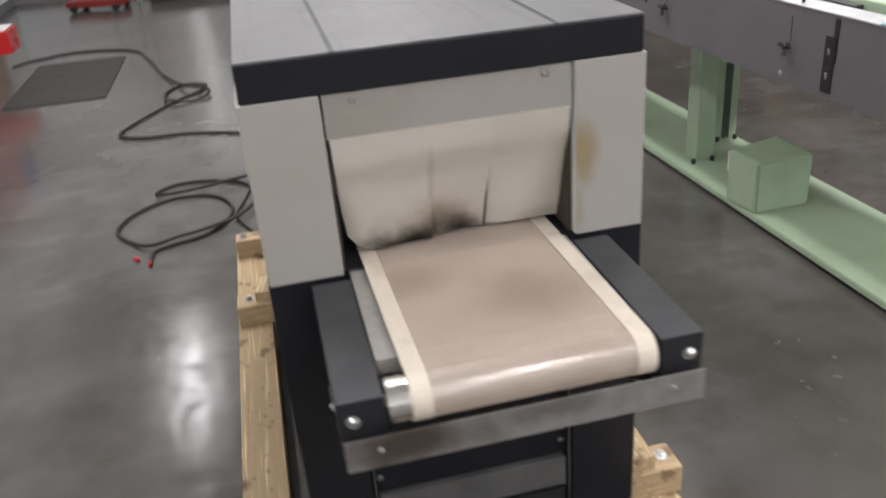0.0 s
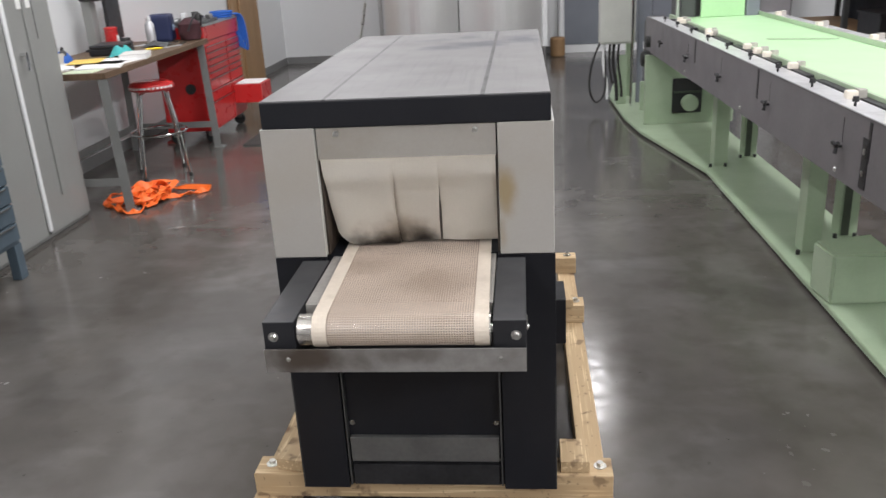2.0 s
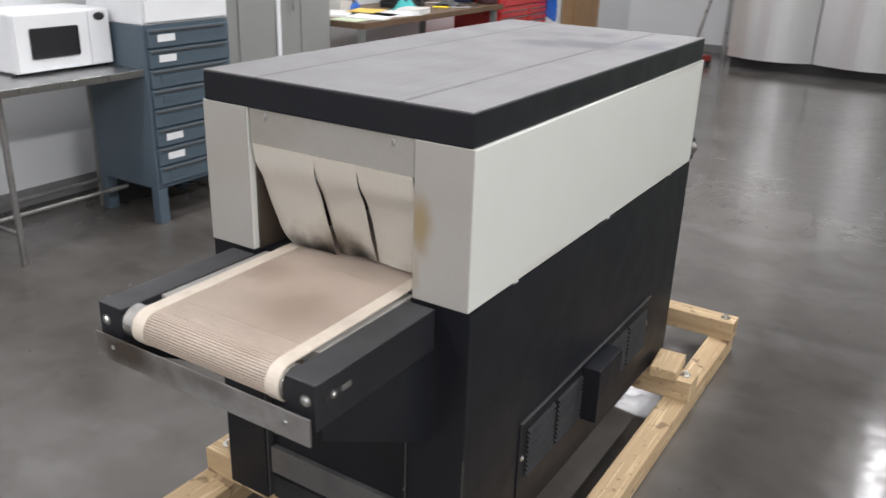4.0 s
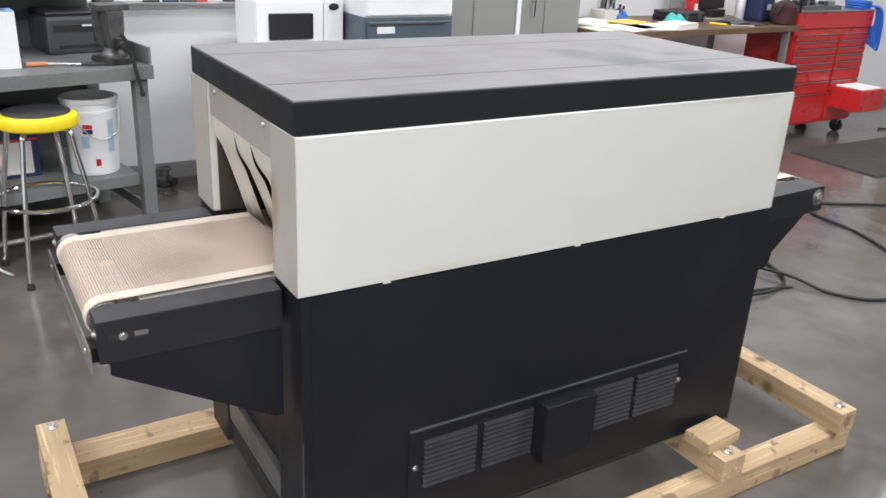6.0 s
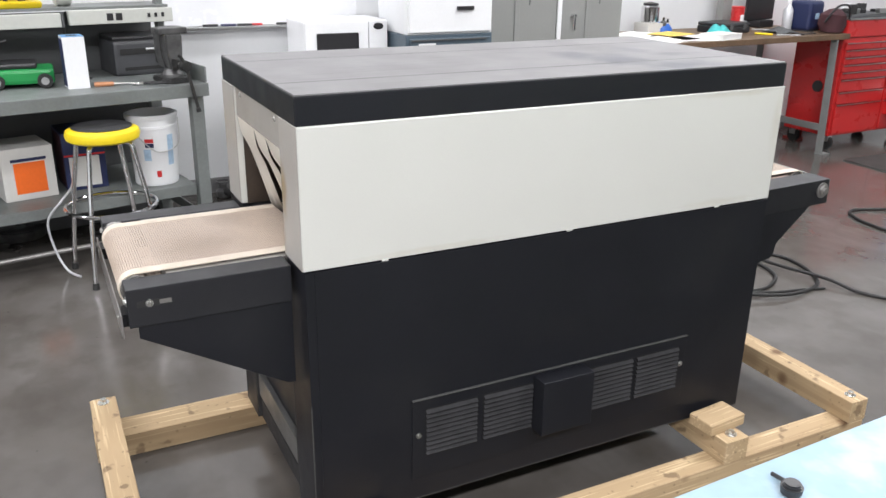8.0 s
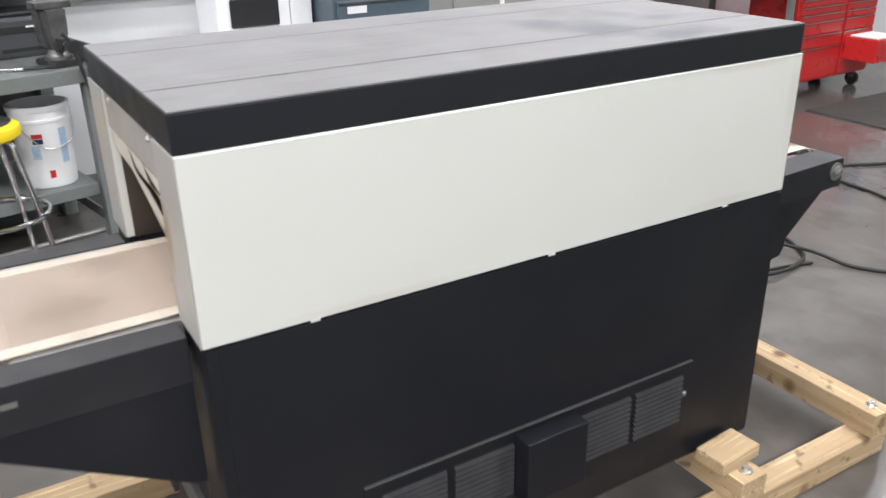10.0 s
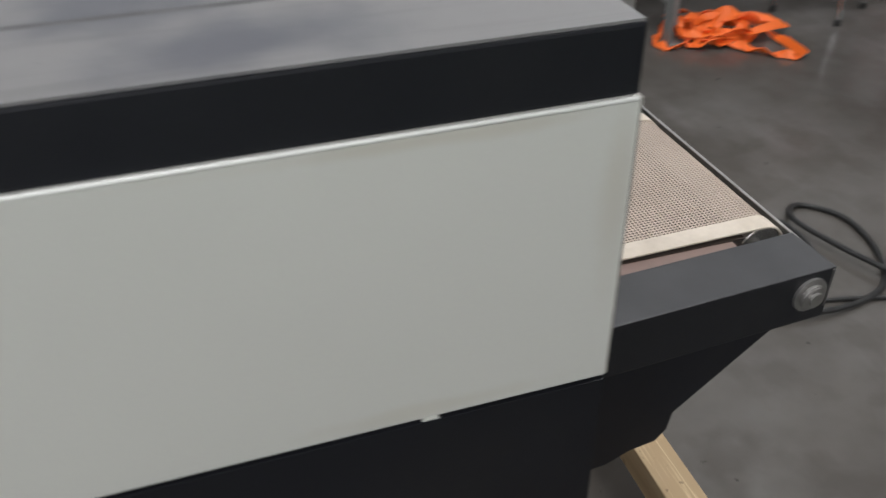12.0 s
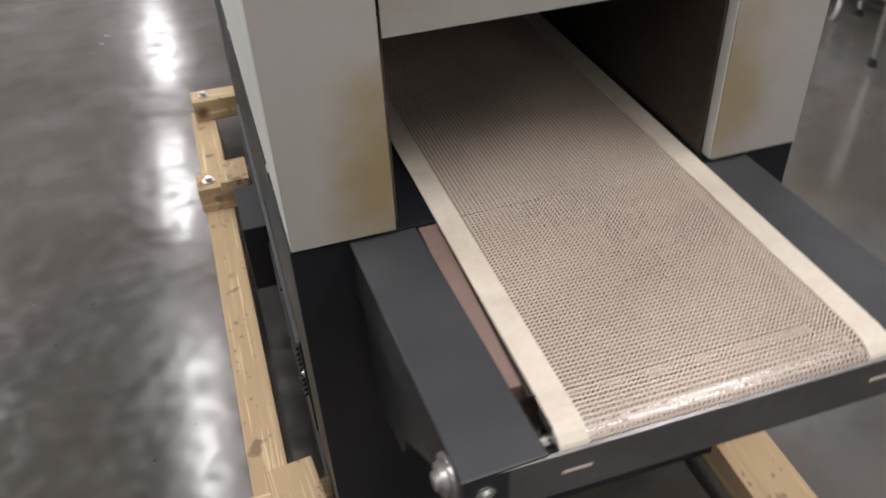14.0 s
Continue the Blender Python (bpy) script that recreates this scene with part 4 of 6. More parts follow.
    part("far_guard", box(0.385, 0.745, 4.47, 4.5, 1.056, 2.1, 0.006), M["pale_green"], line, "pale green guard panel")
    for x0, x1, y, z0, z1, mm in ((0.755, 0.865, 4.46, 1.0, 1.85, "blue_metal"), (0.875, 1.14, 4.52, 1.0, 1.95, "conv_grey"), (0.235, 0.365, 4.55, 1.04, 1.6, "grey_dark"), (0.07, 0.24, 4.85, 0.72, 1.02, "conv_grey"), (0.12, 0.3, 5.2, 0.5, 0.95, "grey_dark"), (0.35, 0.9, 5.1, 0.75, 1.3, "conv_grey")):
        part("drive_housing", box(x0, x1, y, y + 0.38, z0, z1, 0.012), M[mm], line, "grey drive housing")
    part("upright", box(0.185, 0.21, 4.5, 4.53, 1.04, 1.9, 0.003), M["steel"], line)
    part("shaft", cyl((0.02, 4.95, 0.82), (0.12, 4.95, 0.82), 0.05, seg=18, bevel=0.006), M["iron"], line)
    part("shaft", cyl((0.05, 5.3, 0.62), (0.14, 5.3, 0.62), 0.07, seg=18, bevel=0.006), M["iron"], line)
    # control box on a pipe beside the line
    post = part("control_post", box(0.155, 0.215, 6.13, 6.19, 0.05, 2.1, 0.004), M["blue_metal"], line, "grey square post")
    cb = part("control_box", box(-0.255, 0.105, 5.97, 6.12, 0.69, 1.7, 0.012), M["pale_grey"], post, "pale grey control box")
    part("box_door", box(-0.24, 0.05, 5.962, 5.97, 0.71, 1.68, 0.004), M["pale_grey"], cb)
    part("pipe", cyl((0.067, 5.93, 0.05), (0.067, 5.93, 2.1), 0.014, seg=14), M["chrome"], post, "bright steel pipe")
    for x, drop, r in ((-0.2, 0.12, 0.016), (-0.14, 0.3, 0.013), (-0.1, 0.1, 0.018), (-0.05, 0.14, 0.012)):
        part("hanging_cable", tube([(x, 6.04, 0.692), (x - 0.01, 6.03, 0.5), (x + 0.02, 6.02, 0.3), (x + 0.03, 6.0, drop + 0.0)], r), M["rubber"] if drop != 0.12 else M["white"], post)
    part("hanging_cable", tube([(-0.24, 6.02, 0.72), (-0.33, 6.0, 0.5), (-0.36, 5.98, 0.25), (-0.29, 5.97, 0.1), (-0.2, 5.99, 0.2), (-0.19, 6.02, 0.45), (-0.2, 6.04, 0.691)], 0.011), M["rubber"], post)


M["blue_metal"] = material("blue_grey_enamel", (0.2, 0.215, 0.25), 0.45, vary=0.1, scale=4, fine=60)
M["rim"] = material("bright_rim_steel", (0.74, 0.74, 0.76), 0.36, 0.6, vary=0.15, scale=6, fine=50, stain=(0.25, 0.24, 0.23), stain_amount=0.4, stain_scale=9)
M["pale_green"] = material("pale_green_enamel", (0.48, 0.74, 0.43), 0.4, vary=0.06, scale=2, fine=40)
M["dark_green"] = material("shade_and_sill_green", (0.05, 0.065, 0.045), 0.6, vary=0.3)
M["pale_grey_metal"] = material("dull_pale_metal", (0.5, 0.47, 0.44), 0.4, 0.5, vary=0.15)
M["pan"] = material("pale_blue_pan", (0.26, 0.37, 0.45), 0.5, 0.0, vary=0.12, scale=5, fine=30, stain=(0.55, 0.6, 0.63), stain_amount=0.8, stain_scale=7, gloss=0.25)
M["clip"] = material("cream_plastic", (0.78, 0.72, 0.62), 0.45, vary=0.08)
make_line()

# ---- steel workbench with the yellow stool ----
bench = empty("steel_workbench", -2.537, -0.386, 0, BENCH_TURN, label="grey steel workbench with riser and lower shelf", category="workbench")


def make_steel_bench():
    g = M["grey_bench"]
    part("top", box(-0.82, 0.0, -2.6, 0, 0.88, 0.95, 0.004), g, bench, "scuffed grey steel top with a turned-down edge")
    part("end_lip", box(-0.82, -0.02, -0.012, 0.0, 0.952, 1.04, 0.003), g, bench)
    for y in (-0.06, -2.5):
        for x in (-0.76, -0.06):
            part("leg", box(x - 0.03, x + 0.03, y - 0.035, y + 0.035, 0, 0.879, 0.004), g, bench)
    part("lower_shelf", box(-0.78, -0.06, -2.46, -0.1, 0.305, 0.365, 0.003), g, bench)
    part("stretcher", box(-0.8, -0.05, -0.045, -0.035, 0.1, 0.16, 0.002), g, bench)
    part("foot_bar", cyl((-0.1, -2.46, 0.1), (-0.1, -0.1, 0.1), 0.014, seg=14), M["worn_steel"], bench)
    # dark sheet added for the shade under the bench
    part("lower_back", box(-0.8, -0.79, -2.56, -0.03, 0.0, 0.879), M["grey_dark"], bench)
    part("back_panel", box(-0.82, -0.80, -2.6, -0.02, 0.951, 1.3, 0.002), M["grey_dark"], bench)
    for y in (-0.04, -1.3, -2.58):
        part("riser_post", box(-0.62, -0.56, y - 0.02, y + 0.02, 0.951, 1.95, 0.003), g, bench)
    part("riser_shelf", box(-0.8, -0.5, -2.58, -0.01, 1.331, 1.345, 0.002), g, bench)
    ps = part("power_strip", box(-0.5, -0.46, -0.58, 0.0, 1.252, 1.33, 0.005), M["pale_grey"], bench, "pale grey power strip with sockets")
    p2 = part("power_strip", box(-0.5, -0.46, -1.6, -0.62, 1.245, 1.32, 0.005), M["pale_grey"], bench, "pale grey power strip with sockets")
    part("end_cap", box(-0.502, -0.456, -0.62, -0.605, 1.243, 1.325, 0.003), M["grey_dark"], p2)
    for y in (-0.36, -0.31):
        part("socket", box(-0.462, -0.457, y - 0.018, y + 0.018, 1.27, 1.31, 0.003), M["black"], ps)
    for y in (-0.14, -0.1, -0.06):
        part("switch", box(-0.462, -0.455, y - 0.008, y + 0.008, 1.28, 1.305, 0.003), M["black"], ps)
    part("cord", tube([(-0.48, -0.6, 1.25), (-0.5, -0.62, 1.1), (-0.5, -0.58, 1.0), (-0.46, -0.5, 0.958)], 0.006), M["rubber"], bench)


M["vice_grey"] = material("worn_vice_iron", (0.13, 0.13, 0.13), 0.4, 0.5, vary=0.3, scale=14, stain=(0.04, 0.04, 0.04), stain_amount=0.7, stain_scale=12)
make_steel_bench()
BM = pose(-2.537, -0.386, 0, 0, 0, BENCH_TURN)


def at_bench(x, y, z, rz=0):
    return BM @ pose(x, y, z, 0, 0, rz)


def place(name, m, label, category, group=""):
    ob = new(name)
    ob.empty_display_size = 0.05
    ob.matrix_world = m
    return tagged(ob, label, category, group)


# things on the bench
pr = place("label_printer", at_bench(-0.64, -0.19, 0.95), "black desktop label printer on the bench", "printer")
part("body", box(-0.15, 0.15, -0.165, 0.165, 0, 0.2, 0.02), M["printer_grey"], pr)
part("lid", box(-0.15, 0.13, -0.16, 0.16, 0.2, 0.222, 0.01), M["black"], pr)
part("display_strip", box(0.15, 0.153, -0.13, 0.13, 0.12, 0.155, 0.001), M["rubber"], pr)
part("label_bar", box(0.153, 0.154, 0.02, 0.07, 0.145, 0.155), M["white"], pr)
part("tray_slot", box(0.15, 0.152, -0.11, 0.11, 0.03, 0.05, 0.001), M["rubber"], pr)
cb = place("carton", at_bench(-0.25, -0.635, 0.95, -6), "tall white carton with a blue top", "box")
part("body", box(-0.06, 0.06, -0.055, 0.055, 0, 0.27, 0.002), M["white"], cb)
part("top_panel", box(-0.059, 0.059, -0.054, 0.054, 0.2701, 0.273, 0.001), M["blue_print"], cb)
part("side_print", box(-0.055, 0.055, -0.0562, -0.055, 0.01, 0.26), M["navy"], cb, "dark blue printed side")
part("opening", box(-0.025, 0.025, -0.025, 0.025, 0.273, 0.2745), M["black"], cb)
vs = place("bench_vise", at_bench(-0.17, -0.14, 0.95, 4), "worn grey iron bench vice bolted near the bench corner", "vice")
part("base", prism([(-0.1, -0.075), (-0.1, 0.075), (0.07, 0.085), (0.1, 0.05), (0.1, -0.05), (0.07, -0.085)], "z", 0, 0.03, 0.006), M["iron"], vs)
part("swivel", lathe([(0.062, 0.03), (0.06, 0.045), (0.045, 0.06), (0.04, 0.075)], seg=20), M["vice_grey"], vs, smooth=True)
part("body", prism([(-0.032, 0.075), (0.032, 0.075), (0.05, 0.16), (0.052, 0.268), (-0.052, 0.268), (-0.05, 0.16)], "x", -0.1, -0.005, 0.008), M["vice_grey"], vs)
part("front_jaw", prism([(-0.028, 0.07), (0.028, 0.07), (0.046, 0.16), (0.05, 0.268), (-0.05, 0.268), (-0.046, 0.16)], "x", 0.005, 0.065, 0.008), M["vice_grey"], vs)
for x0, x1 in ((-0.045, -0.004), (0.004, 0.06)):
    part("jaw_plate", box(x0, x1, -0.083, 0.083, 0.266, 0.3, 0.006), M["vice_grey"], vs)
part("slide_bar", box(-0.16, 0.12, -0.022, 0.022, 0.09, 0.135, 0.004), M["iron"], vs)
part("screw_spindle", cyl((0.06, 0, 0.11), (0.18, 0, 0.105), 0.016, seg=14), M["bolt"], vs)
part("boss", cyl((0.155, 0, 0.106), (0.2, 0, 0.104), 0.03, seg=18, bevel=0.005), M["iron"], vs)
hd = part("handle", tube([(0.185, -0.035, 0.17), (0.187, 0.0, 0.1), (0.19, 0.05, -0.13)], 0.0095), M["iron"], vs)
part("knob", cyl((0.19, 0.048, -0.125), (0.191, 0.053, -0.15), 0.014, seg=12, bevel=0.003), M["iron"], hd)
pn = place("drill_case", at_bench(-0.46, -0.86, 0.95, -12), "green wheeled tool case lying on the bench", "tool case")
part("body", box(-0.12, 0.12, -0.2, 0.16, 0.02, 0.1, 0.02), M["green_plastic"], pn)
part("top", box(-0.1, 0.1, -0.18, 0.08, 0.1, 0.13, 0.012), M["black"], pn)
for yy in (-0.12, 0.11):
    w = part("wheel", cyl((0.12, yy, 0.04), (0.15, yy, 0.04), 0.038, seg=20, bevel=0.005), M["rubber"], pn)
    part("hub", cyl((0.15, yy, 0.04), (0.155, yy, 0.04), 0.02, seg=16), M["steel"], w)
part("handle", tube([(0.0, -0.15, 0.13), (0.0, -0.17, 0.2), (0.0, -0.05, 0.24)], 0.008), M["black"], pn)
sd = place("screwdriver", at_bench(-0.2, -0.5, 0.962, 78), "screwdriver with an orange-brown handle", "screwdriver")
part("handle", cyl((-0.06, 0, 0), (0.04, 0, 0), 0.014, 0.012, seg=12, bevel=0.003), M["tan_plastic"], sd)
part("blade", cyl((0.04, 0, 0), (0.15, 0, -0.004), 0.005, seg=8), M["bolt"], sd)
pl = place("pliers", at_bench(-0.13, -0.33, 0.955, 255), "worn steel pliers on the bench", "pliers")
part("jaws", box(-0.01, 0.05, -0.012, 0.012, 0, 0.012, 0.003), M["bolt"], pl)
for s in (-1, 1):
    part("grip", tube([(-0.01, 0.006 * s, 0.006), (-0.06, 0.02 * s, 0.006), (-0.13, 0.016 * s, 0.006)], 0.006), M["black"], pl)
# parts bins on the riser shelf
bn = place("parts_bin", at_bench(-0.64, -0.8, 1.345), "yellow parts bin full of small hardware", "bin")
part("body", prism([(-0.1, 0), (0.1, 0), (0.12, 0.032), (0.1, 0.036), (-0.1, 0.05)], "y", -0.11, 0.11, 0.006), M["yellow"], bn)
bm = bmesh.new()
rnd = random.Random(7)
for k in range(60):
    c = (rnd.uniform(-0.08, 0.085), rnd.uniform(-0.095, 0.095), 0.03 + rnd.uniform(0, 0.05))
    box(c[0] - 0.012, c[0] + 0.012, c[1] - 0.01, c[1] + 0.014, c[2], c[2] + 0.014, 0.002, bm=bm, seg=1)
part("hardware", bm, M["iron"], bn, "heap of dark small hardware")
for x, y, mm in ((0.05, -0.06, "orange"), (-0.02, 0.05, "yellow"), (0.06, 0.03, "pale_silver"), (-0.05, -0.03, "teal")):
    part("fitting", cyl((x, y - 0.015, 0.088), (x, y + 0.02, 0.1), 0.014, seg=12, bevel=0.002), M[mm], bn)
sp = place("spool", at_bench(-0.64, -0.56, 1.345), "clear spool of wire on the riser", "spool")
part("reel", cyl((0, -0.04, 0.06), (0, 0.04, 0.06), 0.06, seg=24, bevel=0.004), M["pale_grey"], sp)

# under the bench
bx = place("cardboard_box", at_bench(-0.43, -0.945, 0.365, 3), "white cardboard box with an orange printed panel", "box", "boxes under the bench")
part("body", box(-0.15, 0.15, -0.135, 0.135, 0, 0.285, 0.003), M["card_white"], bx)
part("print_panel", box(0.15, 0.1512, -0.075, 0.085, 0.035, 0.205), M["orange"], bx, "orange printed panel")
part("print_bar", box(0.15, 0.1512, -0.085, 0.095, 0.212, 0.228), M["navy"], bx)
b2 = place("cardboard_box", at_bench(-0.46, -0.625, 0.365, -4), "blue and white cardboard box with a red stripe", "box", "boxes under the bench")
part("body", box(-0.15, 0.15, -0.11, 0.11, 0, 0.325, 0.003), M["navy"], b2)
part("white_panel", box(0.15, 0.1512, -0.085, 0.075, 0.02, 0.19), M["card_white"], b2, "white printed panel")
part("side_print", box(-0.12, 0.12, -0.1112, -0.11, 0.02, 0.31), M["maroon"], b2, "dark red printed side")
part("print_stripe", box(0.15, 0.1514, -0.109, 0.109, 0.195, 0.205), M["red"], b2)
bk = place("bucket", at_bench(-0.25, -0.262, 0.365) @ Matrix.Diagonal((0.94, 0.94, 1.1, 1.0)), "white plastic bucket with printed red and blue bars", "bucket")
part("body", lathe([(0.125, 0.0), (0.13, 0.006), (0.145, 0.30), (0.152, 0.302), (0.152, 0.315), (0.147, 0.317), (0.148, 0.35), (0.156, 0.352), (0.156, 0.372), (0.15, 0.374), (0.142, 0.374), (0.122, 0.012)]), M["white"], bk, smooth=True)
for a, z0, z1, w, mm in ((-0.5, 0.235, 0.255, 0.36, "red"), (-0.5, 0.21, 0.232, 0.36, "navy"), (-0.62, 0.14, 0.2, 0.3, "pale_blue"), (0.42, 0.11, 0.27, 0.3, "pale_blue"), (-0.2, 0.05, 0.085, 0.2, "red")):
    bm = bmesh.new()
    rr = lambda z: 0.13 + 0.015 * (z / 0.3) + 0.0012
    lo = [bm.verts.new((rr(z0) * math.cos(a + w * k / 6 - w / 2), rr(z0) * math.sin(a + w * k / 6 - w / 2), z0)) for k in range(7)]
    hi = [bm.verts.new((rr(z1) * math.cos(a + w * k / 6 - w / 2), rr(z1) * math.sin(a + w * k / 6 - w / 2), z1)) for k in range(7)]
    for k in range(6):
        bm.faces.new((lo[k], lo[k + 1], hi[k + 1], hi[k]))
    part("print_bar", bm, M[mm], bk)
part("bail", tube([(0.02, 0.155, 0.33), (0.15, 0.1, 0.22), (0.17, -0.02, 0.19), (0.15, -0.1, 0.24), (0.02, -0.155, 0.33)], 0.003, seg=6), M["bolt"], bk, "wire handle")


def stool(name, m, seat_mat, label, seat_label, top=0.8):
    st = place(name, m, label, "stool", "shop stools")
    part("seat", lathe([(0.02, top - 0.07), (0.16, top - 0.068), (0.179, top - 0.057), (0.185, top - 0.035), (0.178, top - 0.013), (0.15, top), (0.02, top + 0.002)], seg=36), seat_mat, st, seat_label, smooth=True)
    for k in range(4):
        a = math.pi / 4 + k * math.pi / 2
        c, s = math.cos(a), math.sin(a)
        leg = part("leg", tube([(0.1 * c, 0.1 * s, top - 0.069), (0.15 * c, 0.15 * s, top - 0.09), (0.165 * c, 0.165 * s, top - 0.16), (0.215 * c, 0.215 * s, 0.38), (0.262 * c, 0.262 * s, 0.015)], 0.0125, seg=12), M["chrome"], st, "bright chrome tube leg", smooth=True)
        part("rubber_foot", cyl((0.262 * c, 0.262 * s, 0.0), (0.259 * c, 0.259 * s, 0.035), 0.019, 0.016, seg=14), M["rubber"], leg)
    ring = [(0.228 * math.cos(a), 0.228 * math.sin(a), 0.38) for a in (2 * math.pi * k / 24 for k in range(24))]
    part("foot_ring", tube(ring, 0.011, closed=True, steps=2), M["chrome"], st, smooth=True)
    return st


ys = stool("stool", pose(-2.302, -0.988, 0, 0, 0, 12), M["yellow"], "chrome shop stool with a yellow vinyl seat", "yellow vinyl seat, black on top")
part("seat_pad", lathe([(0.02, 0.8025), (0.145, 0.8005), (0.15, 0.803), (0.14, 0.808), (0.02, 0.81)], seg=32), M["black"], ys, "worn black seat pad", smooth=True)
rs = stool("stool", pose(-2.78, 3.85, 0, 0, 0, 30), M["red"], "chrome shop stool with a red vinyl seat", "red vinyl seat with a band of pale bars")

al = place("air_line", pose(-2.4, -1.25, 0), "thin pale grey plastic air line hanging to the floor", "hose")
part("tube", tube([(-0.2, 0.12, 0.5), (-0.06, 0.08, 0.45), (0.0, 0.02, 0.4), (0.0, -0.055, 0.3), (0.0, -0.045, 0.15), (0.04, 0.0, 0.03), (0.12, 0.06, 0.008)], 0.0065), M["pale_silver"], al, smooth=True)
fd = place("flywheel", pose(-3.15, -1.47, 0.0, 0, 0, 20), "dull grey round casting lying under the bench", "casting")
part("rim", lathe([(0.1, 0.0), (0.145, 0.0), (0.15, 0.01), (0.15, 0.05), (0.14, 0.06), (0.1, 0.055)]), M["vice_grey"], fd, smooth=True)
part("hub", lathe([(0.02, 0.0), (0.1, 0.012), (0.1, 0.03), (0.04, 0.04), (0.04, 0.075), (0.02, 0.078)]), M["grey_bench"], fd, smooth=True)
pf = place("pipe_valve", pose(-3.46, -0.17, 0.0, 0, 0, 15), "small grey pipe valve on the floor by the wall", "valve")
part("body", lathe([(0.035, 0.0), (0.05, 0.01), (0.05, 0.05), (0.03, 0.07), (0.028, 0.1)]), M["vice_grey"], pf, smooth=True)
part("outlet", cyl((0.02, 0, 0.045), (0.1, 0.02, 0.045), 0.026, seg=16, bevel=0.004), M["iron"], pf)
part("hand_wheel", tube([(0.045 * math.cos(a), 0.045 * math.sin(a), 0.115) for a in (2 * math.pi * k / 12 for k in range(12))], 0.007, closed=True, steps=2), M["vice_grey"], pf, smooth=True)
rt = place("bottle_jack", pose(-3.2, 5.12, 0.0), "small red bottle jack on the floor under the bench", "jack")
part("base", box(-0.07, 0.07, -0.06, 0.06, 0.0, 0.025, 0.004), M["red_dull"], rt)
part("cylinder", lathe([(0.045, 0.025), (0.045, 0.13), (0.03, 0.145), (0.018, 0.15), (0.018, 0.18)]), M["red"], rt, smooth=True)
part("pump", cyl((0.05, 0.03, 0.02), (0.06, 0.03, 0.1), 0.014, seg=12), M["red_dull"], rt)

bm = bmesh.new()
rb = random.Random(8)
for k in range(13):
    a = math.radians(-165 + 10.5 * k)
    h = rb.choice((0.016, 0.022, 0.02))
    m = pose(0, 0, 0, 0, 0, math.degrees(a))
    box(0.1855, 0.1885, -0.011, 0.011, 0.765 - h / 2, 0.765 + h / 2, bm=bm, m=m)
part("print_band", bm, M["white"], rs, "band of pale printed bars")

# ---- steel table with the microwave ----
tb = empty("steel_table", -3.0, 0.49, 0.05, label="stainless steel side table on tube legs", category="table")
part("top", box(-0.3, 0.3, -0.46, 0.46, 0.825, 0.865, 0.004), M["steel"], tb)
for x in (-0.26, 0.26):
    for y in (-0.43, 0.43):
        part("leg", cyl((x, y, -0.05), (x, y, 0.826), 0.016, seg=14), M["worn_steel"], tb)
part("stretcher", cyl((-0.26, -0.43, 0.12), (0.26, -0.43, 0.12), 0.012, seg=12), M["worn_steel"], tb)
part("stretcher", cyl((-0.26, -0.43, 0.115), (-0.26, 0.43, 0.115), 0.012, seg=12), M["worn_steel"], tb)
part("stretcher", cyl((0.0, -0.43, 0.125), (0.0, 0.43, 0.125), 0.012, seg=12), M["worn_steel"], tb)
part("skirt", box(-0.29, 0.29, -0.455, -0.447, 0.74, 0.825, 0.002), M["steel"], tb)
mw = empty("microwave_oven", -3.12, 0.585, 0.916, label="white microwave oven on the steel table", category="microwave")
part("body", box(-0.19, 0.18, -0.285, 0.285, 0.012, 0.315, 0.014), M["white"], mw)
dr = part("door", box(0.18, 0.2, -0.28, 0.145, 0.02, 0.31, 0.006), M["white"], mw, "white door with a dark window")
part("window", box(0.2, 0.203, -0.205, 0.075, 0.085, 0.24, 0.01), M["black"], dr)
part("control_panel", box(0.18, 0.198, 0.15, 0.28, 0.02, 0.31, 0.006), M["white"], mw)
bm = lathe([(0.001, 0), (0.034, 0.0), (0.034, 0.004), (0.001, 0.005)], seg=24)
bmesh.ops.transform(bm, matrix=pose(0.199, 0.215, 0.275, 0, 90, 0) @ Matrix.Diagonal((0.62, 1.0, 1, 1)), verts=bm.verts)
part("badge", bm, M["black"], mw)
for x in (-0.15, 0.14):
    for y in (-0.28, 0.28):
        part("foot", cyl((x, y, 0), (x, y, 0.014), 0.014, seg=10), M["rubber"], mw)

# whiteboard over the bench
wbd = empty("whiteboard", -3.598, 0.0, 1.14, label="large whiteboard with a marker tray on the wall", category="whiteboard")
part("board", box(0.0, 0.014, -0.55, 0.9, 0.02, 1.2, 0.002), M["board"], wbd)
part("tray", box(0.014, 0.075, -0.55, 0.9, 0.0, 0.018, 0.003), M["steel"], wbd)
for y, mm in ((-0.47, "black"), (-0.2, "black"), (-0.08, "navy"), (0.03, "black"), (0.1, "red"), (0.3, "black")):
    part("marker", cyl((0.045, y, 0.025), (0.05, y + 0.1, 0.025), 0.008, seg=8), M[mm], wbd)

